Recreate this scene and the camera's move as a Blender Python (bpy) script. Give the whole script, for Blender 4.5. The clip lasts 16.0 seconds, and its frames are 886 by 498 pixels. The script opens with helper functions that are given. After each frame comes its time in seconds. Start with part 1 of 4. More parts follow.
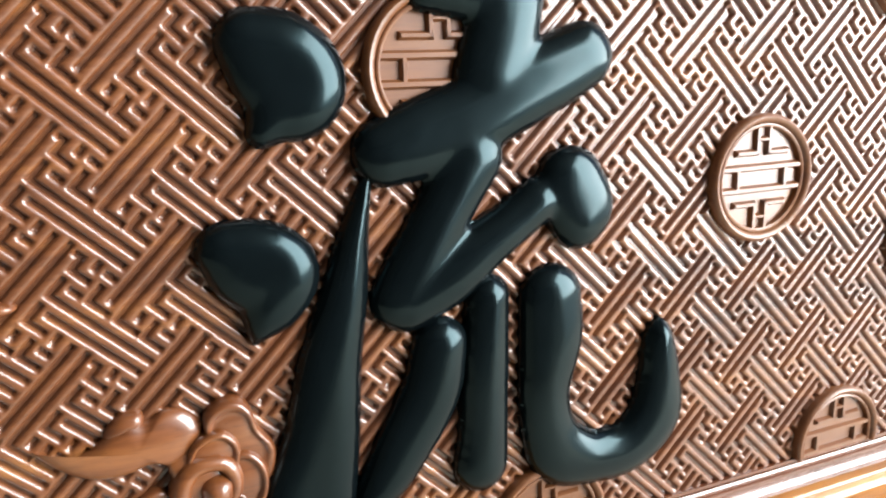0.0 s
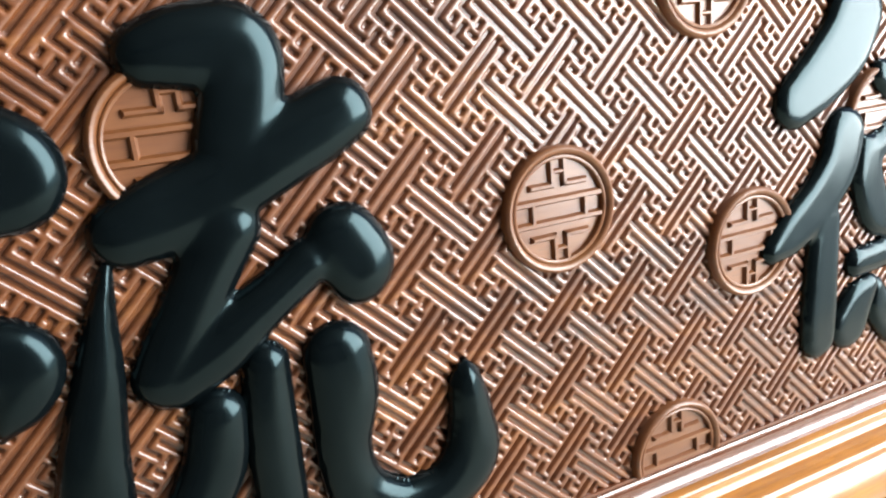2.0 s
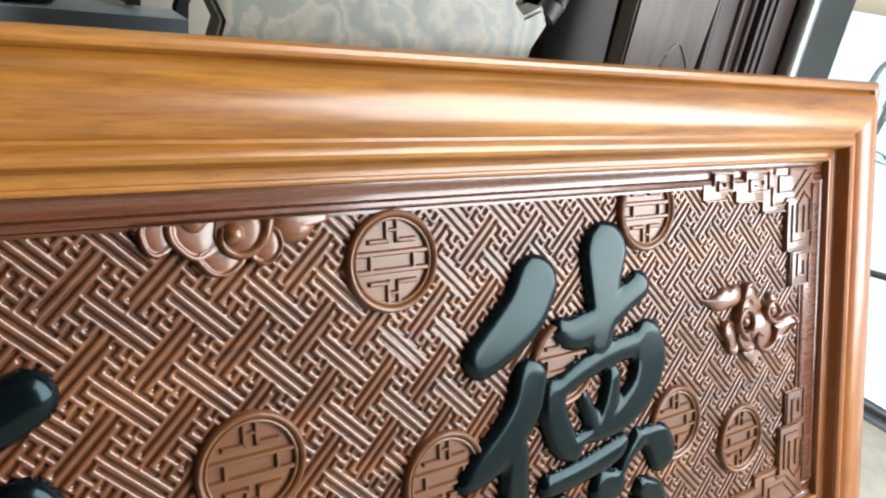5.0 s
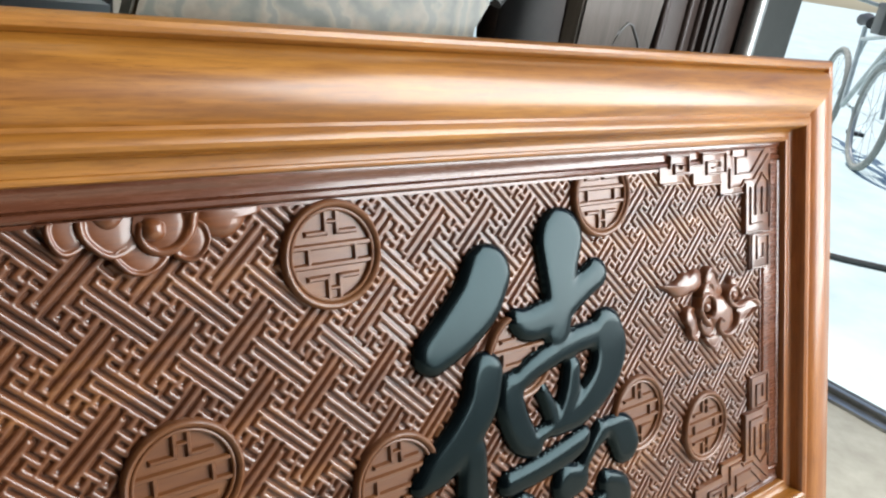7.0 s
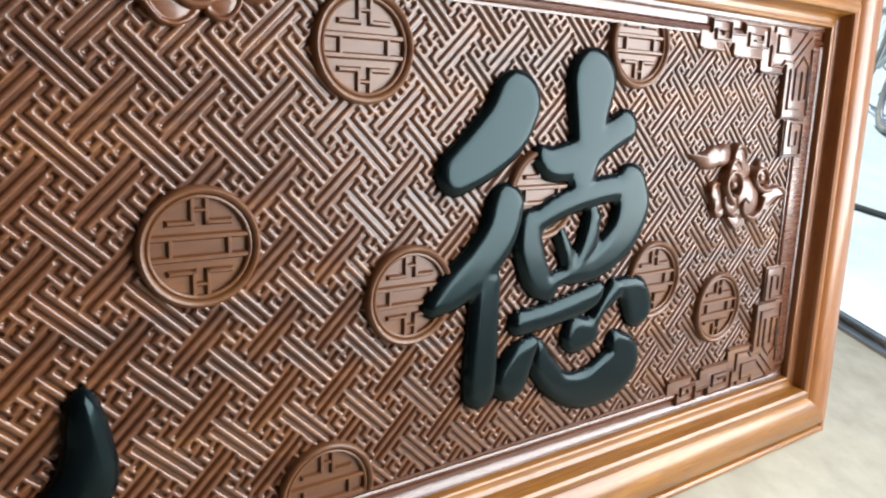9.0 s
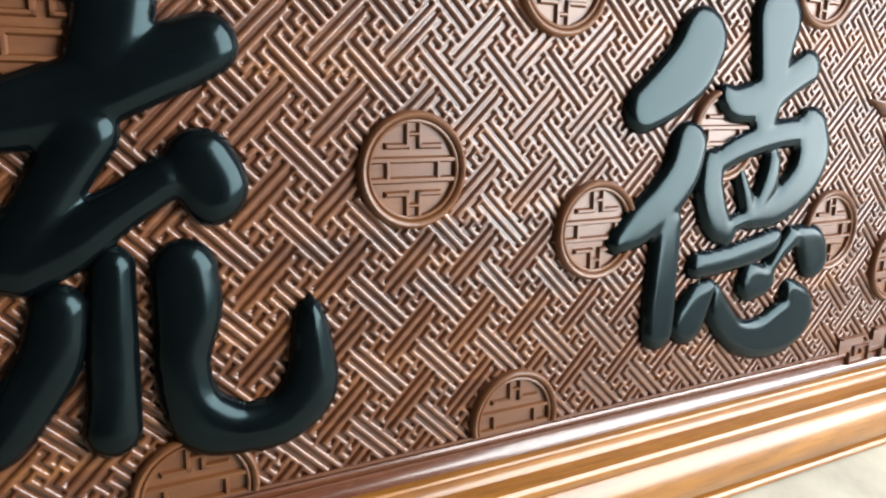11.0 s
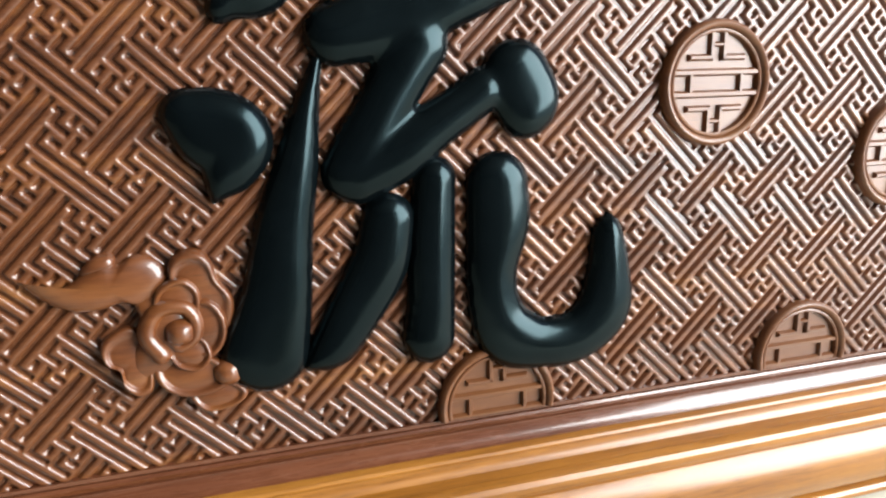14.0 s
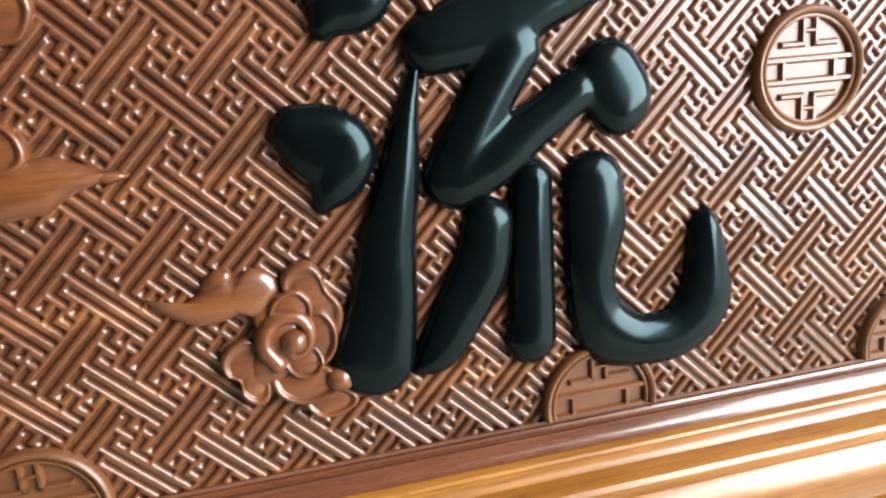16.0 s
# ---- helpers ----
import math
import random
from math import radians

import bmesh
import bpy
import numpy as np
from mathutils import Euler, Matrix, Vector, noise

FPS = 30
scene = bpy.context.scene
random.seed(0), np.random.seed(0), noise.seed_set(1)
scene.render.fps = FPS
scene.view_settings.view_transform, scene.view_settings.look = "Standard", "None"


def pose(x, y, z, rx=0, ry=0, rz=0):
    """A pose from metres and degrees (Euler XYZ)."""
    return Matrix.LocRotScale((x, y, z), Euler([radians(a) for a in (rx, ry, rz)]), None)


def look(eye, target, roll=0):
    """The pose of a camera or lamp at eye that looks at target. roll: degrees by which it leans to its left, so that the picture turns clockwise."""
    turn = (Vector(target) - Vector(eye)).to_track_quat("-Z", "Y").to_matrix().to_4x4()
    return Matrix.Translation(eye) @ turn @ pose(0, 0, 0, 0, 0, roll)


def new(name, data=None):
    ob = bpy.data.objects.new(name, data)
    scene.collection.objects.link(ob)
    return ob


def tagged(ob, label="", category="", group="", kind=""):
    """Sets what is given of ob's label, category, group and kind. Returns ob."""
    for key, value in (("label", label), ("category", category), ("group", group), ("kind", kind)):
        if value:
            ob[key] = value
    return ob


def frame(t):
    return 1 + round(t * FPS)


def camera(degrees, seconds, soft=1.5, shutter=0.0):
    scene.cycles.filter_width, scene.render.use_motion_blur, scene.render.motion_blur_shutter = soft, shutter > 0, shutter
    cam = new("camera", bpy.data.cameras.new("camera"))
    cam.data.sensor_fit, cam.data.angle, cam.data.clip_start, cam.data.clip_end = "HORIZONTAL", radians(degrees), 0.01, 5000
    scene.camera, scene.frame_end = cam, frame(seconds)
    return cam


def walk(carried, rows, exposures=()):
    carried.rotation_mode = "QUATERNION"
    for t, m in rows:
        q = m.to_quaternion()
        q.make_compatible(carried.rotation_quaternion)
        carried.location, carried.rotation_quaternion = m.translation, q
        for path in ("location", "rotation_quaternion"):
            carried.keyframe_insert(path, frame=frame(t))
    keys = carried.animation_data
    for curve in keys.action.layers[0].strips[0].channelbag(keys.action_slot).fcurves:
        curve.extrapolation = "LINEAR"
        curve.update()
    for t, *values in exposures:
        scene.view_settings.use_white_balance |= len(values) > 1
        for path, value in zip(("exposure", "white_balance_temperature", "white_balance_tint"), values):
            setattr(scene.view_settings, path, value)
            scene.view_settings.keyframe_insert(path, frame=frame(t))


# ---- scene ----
# The plaque leans back against the wall: its own frame has x along it, z up its face, -y towards the viewer.
LEAN = 19.0
PLAQUE = Matrix.Translation((0, 0, 0.0427)) @ Matrix.Rotation(radians(-LEAN), 4, "X")

cam = camera(62.04, 16.0, soft=2.2)
# seconds, eye, target, roll, in the plaque's frame
PATH = [
    (0, (-0.4727, -0.4597, 0.4848), (-0.1039, 0.4396, 0.2497), -1.76),
    (0.5, (-0.3991, -0.4521, 0.4900), (-0.0639, 0.4546, 0.2342), -4.29),
    (1, (-0.3778, -0.4575, 0.4983), (-0.0910, 0.4660, 0.2434), -4.16),
    (1.5, (-0.3768, -0.4704, 0.5189), (-0.0428, 0.4378, 0.2667), -3.35),
    (2, (-0.3267, -0.4976, 0.5278), (0.0644, 0.3842, 0.2642), -5.75),
    (2.5, (-0.2923, -0.5456, 0.5558), (0.1403, 0.3260, 0.3252), -4.76),
    (3, (-0.2800, -0.5790, 0.5862), (0.1925, 0.2833, 0.4041), -2.93),
    (3.5, (-0.2688, -0.6042, 0.6143), (0.2318, 0.2466, 0.4548), -1.22),
    (4, (-0.2474, -0.6308, 0.6437), (0.2831, 0.2056, 0.5058), -1.29),
    (6.5, (-0.1855, -0.6422, 0.6783), (0.3920, 0.1645, 0.5530), -2.38),
    (7, (-0.1735, -0.6227, 0.6562), (0.4183, 0.1730, 0.5271), -2.98),
    (7.5, (-0.1698, -0.6284, 0.6157), (0.4279, 0.1629, 0.4866), -1.70),
    (8, (-0.1725, -0.6236, 0.5696), (0.4252, 0.1646, 0.4229), -0.90),
    (8.5, (-0.1766, -0.6251, 0.5408), (0.4084, 0.1659, 0.3617), 0.13),
    (8.7, (-0.1820, -0.6221, 0.5301), (0.4036, 0.1656, 0.3386), 1.29),
    (10.8, (-0.2762, -0.5996, 0.4698), (0.2009, 0.2514, 0.2506), 0.74),
    (11, (-0.2893, -0.5950, 0.4571), (0.1764, 0.2659, 0.2524), 0.95),
    (11.5, (-0.3161, -0.5741, 0.4513), (0.1121, 0.3047, 0.2407), 0.78),
    (12, (-0.3365, -0.5629, 0.4470), (0.0544, 0.3313, 0.2288), -0.09),
    (12.5, (-0.3545, -0.5636, 0.4389), (0.0062, 0.3384, 0.2018), -1.12),
    (13, (-0.3895, -0.5603, 0.4307), (-0.0540, 0.3490, 0.1846), -0.89),
    (13.5, (-0.4032, -0.5540, 0.4205), (-0.0954, 0.3648, 0.1733), -1.10),
    (14, (-0.4119, -0.5493, 0.4137), (-0.1309, 0.3782, 0.1669), -1.22),
    (14.5, (-0.4143, -0.5464, 0.4149), (-0.1503, 0.3862, 0.1691), -1.92),
    (15, (-0.4288, -0.5420, 0.4159), (-0.1724, 0.3944, 0.1761), -1.80),
    (15.5, (-0.4412, -0.5417, 0.4157), (-0.1989, 0.3965, 0.1687), -2.49),
    (16, (-0.4539, -0.5465, 0.4133), (-0.2344, 0.4012, 0.1813), -4.80),
]
walk(cam, [(t, PLAQUE @ look(eye, target, roll)) for t, eye, target, roll in PATH],
     [(0, 1.12), (1.0, 1.0), (1.5, 0.95), (2.5, 0.88), (3.5, 0.64), (4.2, 0.40), (6.3, -0.06), (8.7, -0.08), (10.8, 0.22), (12.5, 0.52), (14.5, 0.68), (16, 0.84)])
# ---- world and light ----
world = bpy.data.worlds.new("world")
scene.world = world
world.use_nodes = True
wn, wl = world.node_tree.nodes, world.node_tree.links
sky = wn.new("ShaderNodeTexSky")
sky.sky_type = "NISHITA"
sky.sun_disc = False
sky.sun_elevation = radians(65)
sky.sun_rotation = radians(5)
wl.new(sky.outputs[0], wn["Background"].inputs[0])
wn["Background"].inputs[1].default_value = 0.15
sun = new("sun", bpy.data.lights.new("sun", "SUN"))
sun.data.energy, sun.data.angle, sun.data.color = 5.0, radians(0.5), (1.0, 0.95, 0.88)
sun.matrix_world = look((3.3, 4, 7), (3, 1, 0))
# the sky's light coming in through the near part of the shop's open front
door_light = new("daylight", bpy.data.lights.new("daylight", "AREA"))
door_light.data.shape = "RECTANGLE"
door_light.data.size, door_light.data.size_y = 2.15, 2.5
door_light.data.energy, door_light.data.color = 245.0, (0.94, 0.97, 0.98)
door_light.matrix_world = look((1.66, -1.52, 1.70), (0.0, -1.25, 1.45))
# ---- materials ----
def nodes(name, rough=0.5, metal=0.0, coat=0.0, coat_rough=0.1):
    m = bpy.data.materials.new(name)
    m.use_nodes = True
    b = m.node_tree.nodes["Principled BSDF"]
    b.inputs["Roughness"].default_value = rough
    b.inputs["Metallic"].default_value = metal
    b.inputs["Coat Weight"].default_value = coat
    b.inputs["Coat Roughness"].default_value = coat_rough
    return m, m.node_tree.nodes, m.node_tree.links, b


def ramp(n, l, fac, stops):
    r = n.new("ShaderNodeValToRGB")
    while len(r.color_ramp.elements) < len(stops):
        r.color_ramp.elements.new(0.5)
    for e, (p, c) in zip(r.color_ramp.elements, stops):
        e.position, e.color = p, (*c, 1)
    l.new(fac, r.inputs[0])
    return r.outputs[0]


def noise_at(n, l, scale, stretch=(1, 1, 1), detail=6, distortion=0.0, rough=0.6):
    tc, mp, nz = n.new("ShaderNodeTexCoord"), n.new("ShaderNodeMapping"), n.new("ShaderNodeTexNoise")
    mp.inputs["Scale"].default_value = stretch
    nz.inputs["Scale"].default_value = scale
    nz.inputs["Detail"].default_value = detail
    nz.inputs["Distortion"].default_value = distortion
    nz.inputs["Roughness"].default_value = rough
    l.new(tc.outputs["Object"], mp.inputs[0])
    l.new(mp.outputs[0], nz.inputs[0])
    return nz.outputs["Fac"]


def mix(n, l, fac, a, b, mode="MIX"):
    x = n.new("ShaderNodeMix")
    x.data_type, x.blend_type = "RGBA", mode
    for sock, v in ((x.inputs[0], fac), (x.inputs[6], a), (x.inputs[7], b)):
        if isinstance(v, (int, float)):
            sock.default_value = v
        elif isinstance(v, tuple):
            sock.default_value = (*v, 1)
        else:
            l.new(v, sock)
    return x.outputs[2]


def bump(n, l, b, height, strength, distance=0.001):
    k = n.new("ShaderNodeBump")
    k.inputs["Strength"].default_value, k.inputs["Distance"].default_value = strength, distance
    l.new(height, k.inputs["Height"])
    l.new(k.outputs[0], b.inputs["Normal"])
    return k


def wood(name, dark, mid, light, along="x", rough=0.32, coat=0.35, grain=0.25, pores=True, gloss=0.13, streaky=0.75):
    """Lacquered wood: broad figure, fine streaks along the board, and thin dark pores."""
    m, n, l, b = nodes(name, rough, 0, coat, gloss)
    # amber lacquer warms the sheen
    b.inputs["Specular Tint"].default_value = (1.0, 0.96, 0.94, 1)
    b.inputs["Specular IOR Level"].default_value = 0.45
    st = {"x": (1, 14, 14), "z": (14, 14, 1)}[along]
    broad = noise_at(n, l, 1.5, (st[0], st[1] * 0.8, st[2] * 0.8), 5, 1.8)
    fine = noise_at(n, l, 22.0, st, 8, 0.4, 0.7)
    base = ramp(n, l, broad, [(0.22, dark), (0.52, mid), (0.85, light)])
    streak = ramp(n, l, fine, [(0.28, (0.60, 0.53, 0.46)), (0.55, (1.0, 1.0, 1.0)), (0.8, (1.08, 1.05, 1.0))])
    col = mix(n, l, streaky, base, streak, "MULTIPLY")
    blotch = noise_at(n, l, 5.0, (1, 1, 1), 3)
    col = mix(n, l, 0.5, col, ramp(n, l, blotch, [(0.35, (0.78, 0.72, 0.68)), (0.65, (1.08, 1.05, 1.02))]), "MULTIPLY")
    if pores:
        st2 = {"x": (1, 26, 26), "z": (26, 26, 1)}[along]
        p = noise_at(n, l, 60.0, st2, 2, 0, 0.5)
        col = mix(n, l, ramp(n, l, p, [(0.66, (0, 0, 0)), (0.74, (0.7, 0.7, 0.7))]), col, tuple(c * 0.45 for c in dark))
    l.new(col, b.inputs["Base Color"])
    rv = n.new("ShaderNodeMapRange")
    rv.inputs["To Min"].default_value, rv.inputs["To Max"].default_value = rough - 0.08, rough + 0.14
    l.new(fine, rv.inputs[0])
    l.new(rv.outputs[0], b.inputs["Roughness"])
    bump(n, l, b, fine, grain, 0.0008)
    return m


FRET = wood("carved_hardwood", (0.040, 0.011, 0.004), (0.125, 0.040, 0.011), (0.280, 0.115, 0.028), "x", 0.45, 0.8, 0.22, gloss=0.13, streaky=1.0)
RELIEF = wood("relief_hardwood", (0.065, 0.021, 0.007), (0.125, 0.044, 0.012), (0.190, 0.078, 0.022), "x", 0.44, 0.35, 0.25, gloss=0.22)
RAIL = wood("frame_hardwood", (0.155, 0.051, 0.007), (0.300, 0.122, 0.017), (0.450, 0.205, 0.036), "x", 0.36, 0.4, 0.06, gloss=0.18, streaky=1.0)
STILE = wood("frame_hardwood_upright", (0.190, 0.056, 0.011), (0.300, 0.105, 0.022), (0.400, 0.160, 0.036), "z", 0.34, 0.4, 0.06, gloss=0.18, streaky=1.0)
BAND = wood("border_hardwood", (0.060, 0.019, 0.009), (0.105, 0.034, 0.015), (0.155, 0.056, 0.024), "x", 0.24, 0.55, 0.08, gloss=0.10)
CLOUDWOOD = wood("cloud_hardwood", (0.066, 0.019, 0.006), (0.138, 0.043, 0.011), (0.225, 0.086, 0.022), "x", 0.40, 0.75, 0.06, gloss=0.13, streaky=1.0)


def lacquer():
    m, n, l, b = nodes("dark_green_lacquer", 0.22, 0, 0.05, 0.06)
    b.inputs["Specular IOR Level"].default_value = 0.18
    b.inputs["Specular Tint"].default_value = (0.56, 0.93, 1.0, 1)
    v = noise_at(n, l, 16, (1, 1, 1), 4)
    l.new(ramp(n, l, v, [(0.3, (0.0012, 0.0020, 0.0024)), (0.7, (0.0022, 0.0036, 0.0042))]), b.inputs["Base Color"])
    s = noise_at(n, l, 45, (1, 1, 1), 5)
    l.new(ramp(n, l, s, [(0.3, (0.17, 0.17, 0.17)), (0.75, (0.24, 0.24, 0.24))]), b.inputs["Roughness"])
    bump(n, l, b, noise_at(n, l, 24, (1, 1, 1), 2), 0.06, 0.002)
    return m


LACQUER = lacquer()


def plain(name, a, c, scale=8, rough=0.7, metal=0.0, strength=0.2):
    m, n, l, b = nodes(name, rough, metal)
    v = noise_at(n, l, scale, (1, 1, 1), 8)
    w = noise_at(n, l, scale * 0.13, (1, 1, 1), 4)
    col = ramp(n, l, v, [(0.3, a), (0.7, c)])
    col = mix(n, l, 0.6, col, ramp(n, l, w, [(0.3, (0.75, 0.75, 0.75)), (0.7, (1.1, 1.1, 1.1))]), "MULTIPLY")
    l.new(col, b.inputs["Base Color"])
    bump(n, l, b, v, strength, 0.003)
    return m


CONCRETE = plain("concrete_floor", (0.36, 0.33, 0.26), (0.49, 0.46, 0.37), 14, 0.75, 0, 0.35)
PLASTER = plain("plaster_wall", (0.42, 0.41, 0.39), (0.52, 0.51, 0.48), 6, 0.85)
DARKWALL = plain("dark_painted_panel", (0.026, 0.015, 0.012), (0.045, 0.028, 0.022), 20, 0.45)
STEEL = plain("dull_steel", (0.35, 0.36, 0.36), (0.5, 0.51, 0.5), 30, 0.35, 0.9)
PAVING = plain("outdoor_paving", (0.46, 0.58, 0.59), (0.60, 0.71, 0.71), 4, 0.8)
# near-black for the unseen walls and ceiling, to keep bounce and reflections low
DIMWALL = plain("unseen_dark_wall", (0.05, 0.045, 0.04), (0.08, 0.072, 0.065), 6, 0.9)
# ---- helpers for building ----
def link(name, verts, faces, material, parent=None, label="", smooth=True):
    me = bpy.data.meshes.new(name)
    me.from_pydata([tuple(v) for v in verts], [], [tuple(f) for f in faces])
    me.materials.append(material)
    if smooth:
        me.shade_smooth()
        me.set_sharp_from_angle(angle=radians(38))
    ob = new(name, me)
    if parent is not None:
        ob.parent = parent
    if label:
        ob["label"] = label
    return ob


def part(name, bm, material, parent, label="", smooth=True, angle=38):
    bmesh.ops.recalc_face_normals(bm, faces=bm.faces)
    me = bpy.data.meshes.new(name)
    bm.to_mesh(me)
    bm.free()
    me.materials.append(material)
    if smooth:
        me.shade_smooth()
        me.set_sharp_from_angle(angle=radians(angle))
    ob = new(name, me)
    if parent is not None:
        ob.parent = parent
    if label:
        ob["label"] = label
    return ob


def box(bm, x0, x1, y0, y1, z0, z1, bevel=0.0):
    m = Matrix.Translation(((x0 + x1) / 2, (y0 + y1) / 2, (z0 + z1) / 2)) @ Matrix.Diagonal((x1 - x0, y1 - y0, z1 - z0, 1))
    vs = bmesh.ops.create_cube(bm, size=1, matrix=m)["verts"]
    if bevel:
        es = list({e for v in vs for e in v.link_edges})
        bmesh.ops.bevel(bm, geom=es, offset=bevel, segments=2, affect="EDGES", profile=0.6)


def slab(name, x0, x1, y0, y1, z0, z1, material, label="", category="", kind="structure"):
    bm = bmesh.new()
    box(bm, x0, x1, y0, y1, z0, z1)
    return tagged(part(name, bm, material, None, smooth=False), label, category, "", kind)


def empty(name, label, category, group="", m=None):
    ob = tagged(new(name), label, category, group)
    ob.empty_display_size = 0.1
    if m is not None:
        ob.matrix_world = m
    return ob


# ---- the shop ----
slab("floor", -4.0, 1.66, -5.0, 0.8, -0.15, 0.0, CONCRETE, "pale worn concrete floor with scuffs and stains", "floor")
slab("ground", 1.66, 400, -200, 200, -0.25, -0.06, PAVING, "bright sunlit pale paving outside the shop", "ground")
# ceiling, west and south walls close the room out of view, darkened to dim it
slab("ceiling", -4.0, 1.56, -5.0, 0.66, 3.2, 3.35, DIMWALL, "unseen ceiling, darkened to cut bounce and reflections", "ceiling")
slab("wall_west", -4.15, -4.0, -5.0, 0.66, -0.15, 3.35, DIMWALL, "unseen room wall, darkened to cut bounce and reflections", "wall")
slab("wall_south", -4.15, 1.56, -5.15, -5.0, -0.15, 3.35, DIMWALL, "unseen room wall, darkened to cut bounce and reflections", "wall")
# ---- the plaque ----
X0, X1 = -1.460, 0.960            # opening of the frame
Z0, Z1 = 0.0875, 0.646
FX0, FX1, FZ0, FZ1 = -1.408, 0.908, 0.1167, 0.6167   # carved field
plaque = empty("wooden_plaque", "brown lacquered wooden plaque, carved fret ground, leaning on a wall", "plaque", m=PLAQUE)

# frame: distance out from the opening, height over the field
PROFILE = [(0.000, -0.006), (0.0006, 0.0105), (0.0018, 0.0130), (0.0040, 0.0140), (0.0062, 0.0134), (0.0075, 0.0118), (0.0085, 0.0118), (0.0120, 0.0120), (0.0155, 0.0128),
           (0.0180, 0.0150), (0.0194, 0.0205), (0.0202, 0.0255), (0.0208, 0.0250), (0.0214, 0.0295), (0.0235, 0.0338), (0.0275, 0.0362), (0.0325, 0.0360), (0.0365, 0.0336), (0.0390, 0.0302),
           (0.0425, 0.0290), (0.048, 0.0345), (0.057, 0.0395), (0.067, 0.0418), (0.078, 0.0410), (0.089, 0.0370), (0.098, 0.0295), (0.1045, 0.0205), (0.1072, 0.0135),
           (0.1078, 0.0125), (0.1085, 0.0170), (0.1105, 0.0212), (0.1140, 0.0232), (0.1180, 0.0225), (0.1215, 0.0190), (0.123, 0.0140), (0.123, -0.028), (0.0, -0.028)]

PROFILE = [(d + 0.12 * max(0.0, d - 0.078), hgt) for d, hgt in PROFILE]


def frame_rail(side, material, label):
    vs, fs = [], []
    k = len(PROFILE)
    for end in (0, 1):
        for d, hgt in PROFILE:
            a, b, c, e = X0 - 1.06 * d, X1 + 1.06 * d, Z0 - d, Z1 + d
            x, z = {"top": ((a, e), (b, e)), "bottom": ((a, c), (b, c)), "left": ((a, c), (a, e)), "right": ((b, c), (b, e))}[side][end]
            vs.append((x, -hgt, z))
    for i in range(k):
        fs.append((i, (i + 1) % k, k + (i + 1) % k, k + i))
    bm = bmesh.new()
    bv = [bm.verts.new(v) for v in vs]
    for f in fs:
        bm.faces.new([bv[i] for i in f])
    bm.faces.new(bv[:k])
    bm.faces.new(bv[k:][::-1])
    return part(side + "_rail", bm, material, plaque, label, angle=30)


frame_rail("top", RAIL, "golden-brown moulded frame rail")
frame_rail("bottom", RAIL, "golden-brown moulded frame rail")
frame_rail("left", STILE, "golden-brown moulded frame stile")
frame_rail("right", STILE, "golden-brown moulded frame stile")


def strip(name, profile, a, b, axis, sign, at, material):
    """A border strip: profile (inwards, height) run from a to b along an axis; at: where it starts, sign: which way is in."""
    bm = bmesh.new()
    rings = []
    for t in (a, b):
        ring = [bm.verts.new((t, -hh, at + sign * d) if axis == "x" else (at + sign * d, -hh, t)) for d, hh in profile]
        rings.append(ring)
    k = len(profile)
    for i in range(k):
        bm.faces.new((rings[0][i], rings[0][(i + 1) % k], rings[1][(i + 1) % k], rings[1][i]))
    bm.faces.new(rings[0][::-1])
    bm.faces.new(rings[1])
    return part(name, bm, material, plaque, angle=30)


def border_profile(width):
    return [(-0.004, -0.010), (-0.004, 0.0045), (0.003, 0.0045), (0.006, 0.003), (0.008, 0.0018), (width - 0.0125, 0.0015), (width - 0.011, -0.001), (width - 0.0095, 0.0028),
            (width - 0.0055, 0.0044), (width - 0.0035, 0.003), (width - 0.003, -0.0005), (width - 0.0022, 0.002), (width + 0.0008, 0.002), (width + 0.0012, -0.010)]


strip("border", border_profile(FZ0 - Z0), X0, X1, "x", 1, Z0, BAND)
strip("border", border_profile(FZ0 - Z0), X0, X1, "x", -1, Z1, BAND)
strip("border", border_profile(0.052), FZ0 - 0.001, FZ1 + 0.001, "z", -1, X1, BAND)
strip("border", border_profile(0.052), FZ0 - 0.001, FZ1 + 0.001, "z", 1, X0, BAND)

# fret ground: grooves on a square lattice turned by 45 degrees, in lattice units
UNIT = 0.0095
ORIGIN = (-0.0115, 0.2655)
GROOVES = [
    [(0.4, 6), (-1, 6), (-1, -1.4)], [(-2, 5.4), (-2, -1.3)], [(-1.6, 6), (-3, 6), (-3, 4.7)],
    [(2, 6.5), (2, 6), (1, 6), (1, 4.7)], [(1.7, 5), (2.4, 5)], [(2, 4.4), (2, 3.6)], [(0, 5.4), (0, 4.6)],
    [(1.3, 4), (0, 4), (0, 2.6)], [(0.6, 3), (7.3, 3)], [(0, 0.4), (0, 2), (7.4, 2)], [(0.6, 1), (1.3, 1)],
    [(1.3, 0), (0, 0), (0, -1.4)], [(1, -0.6), (1, -1.4)], [(1.6, -1), (2.4, -1)]]
HALF = 0.19


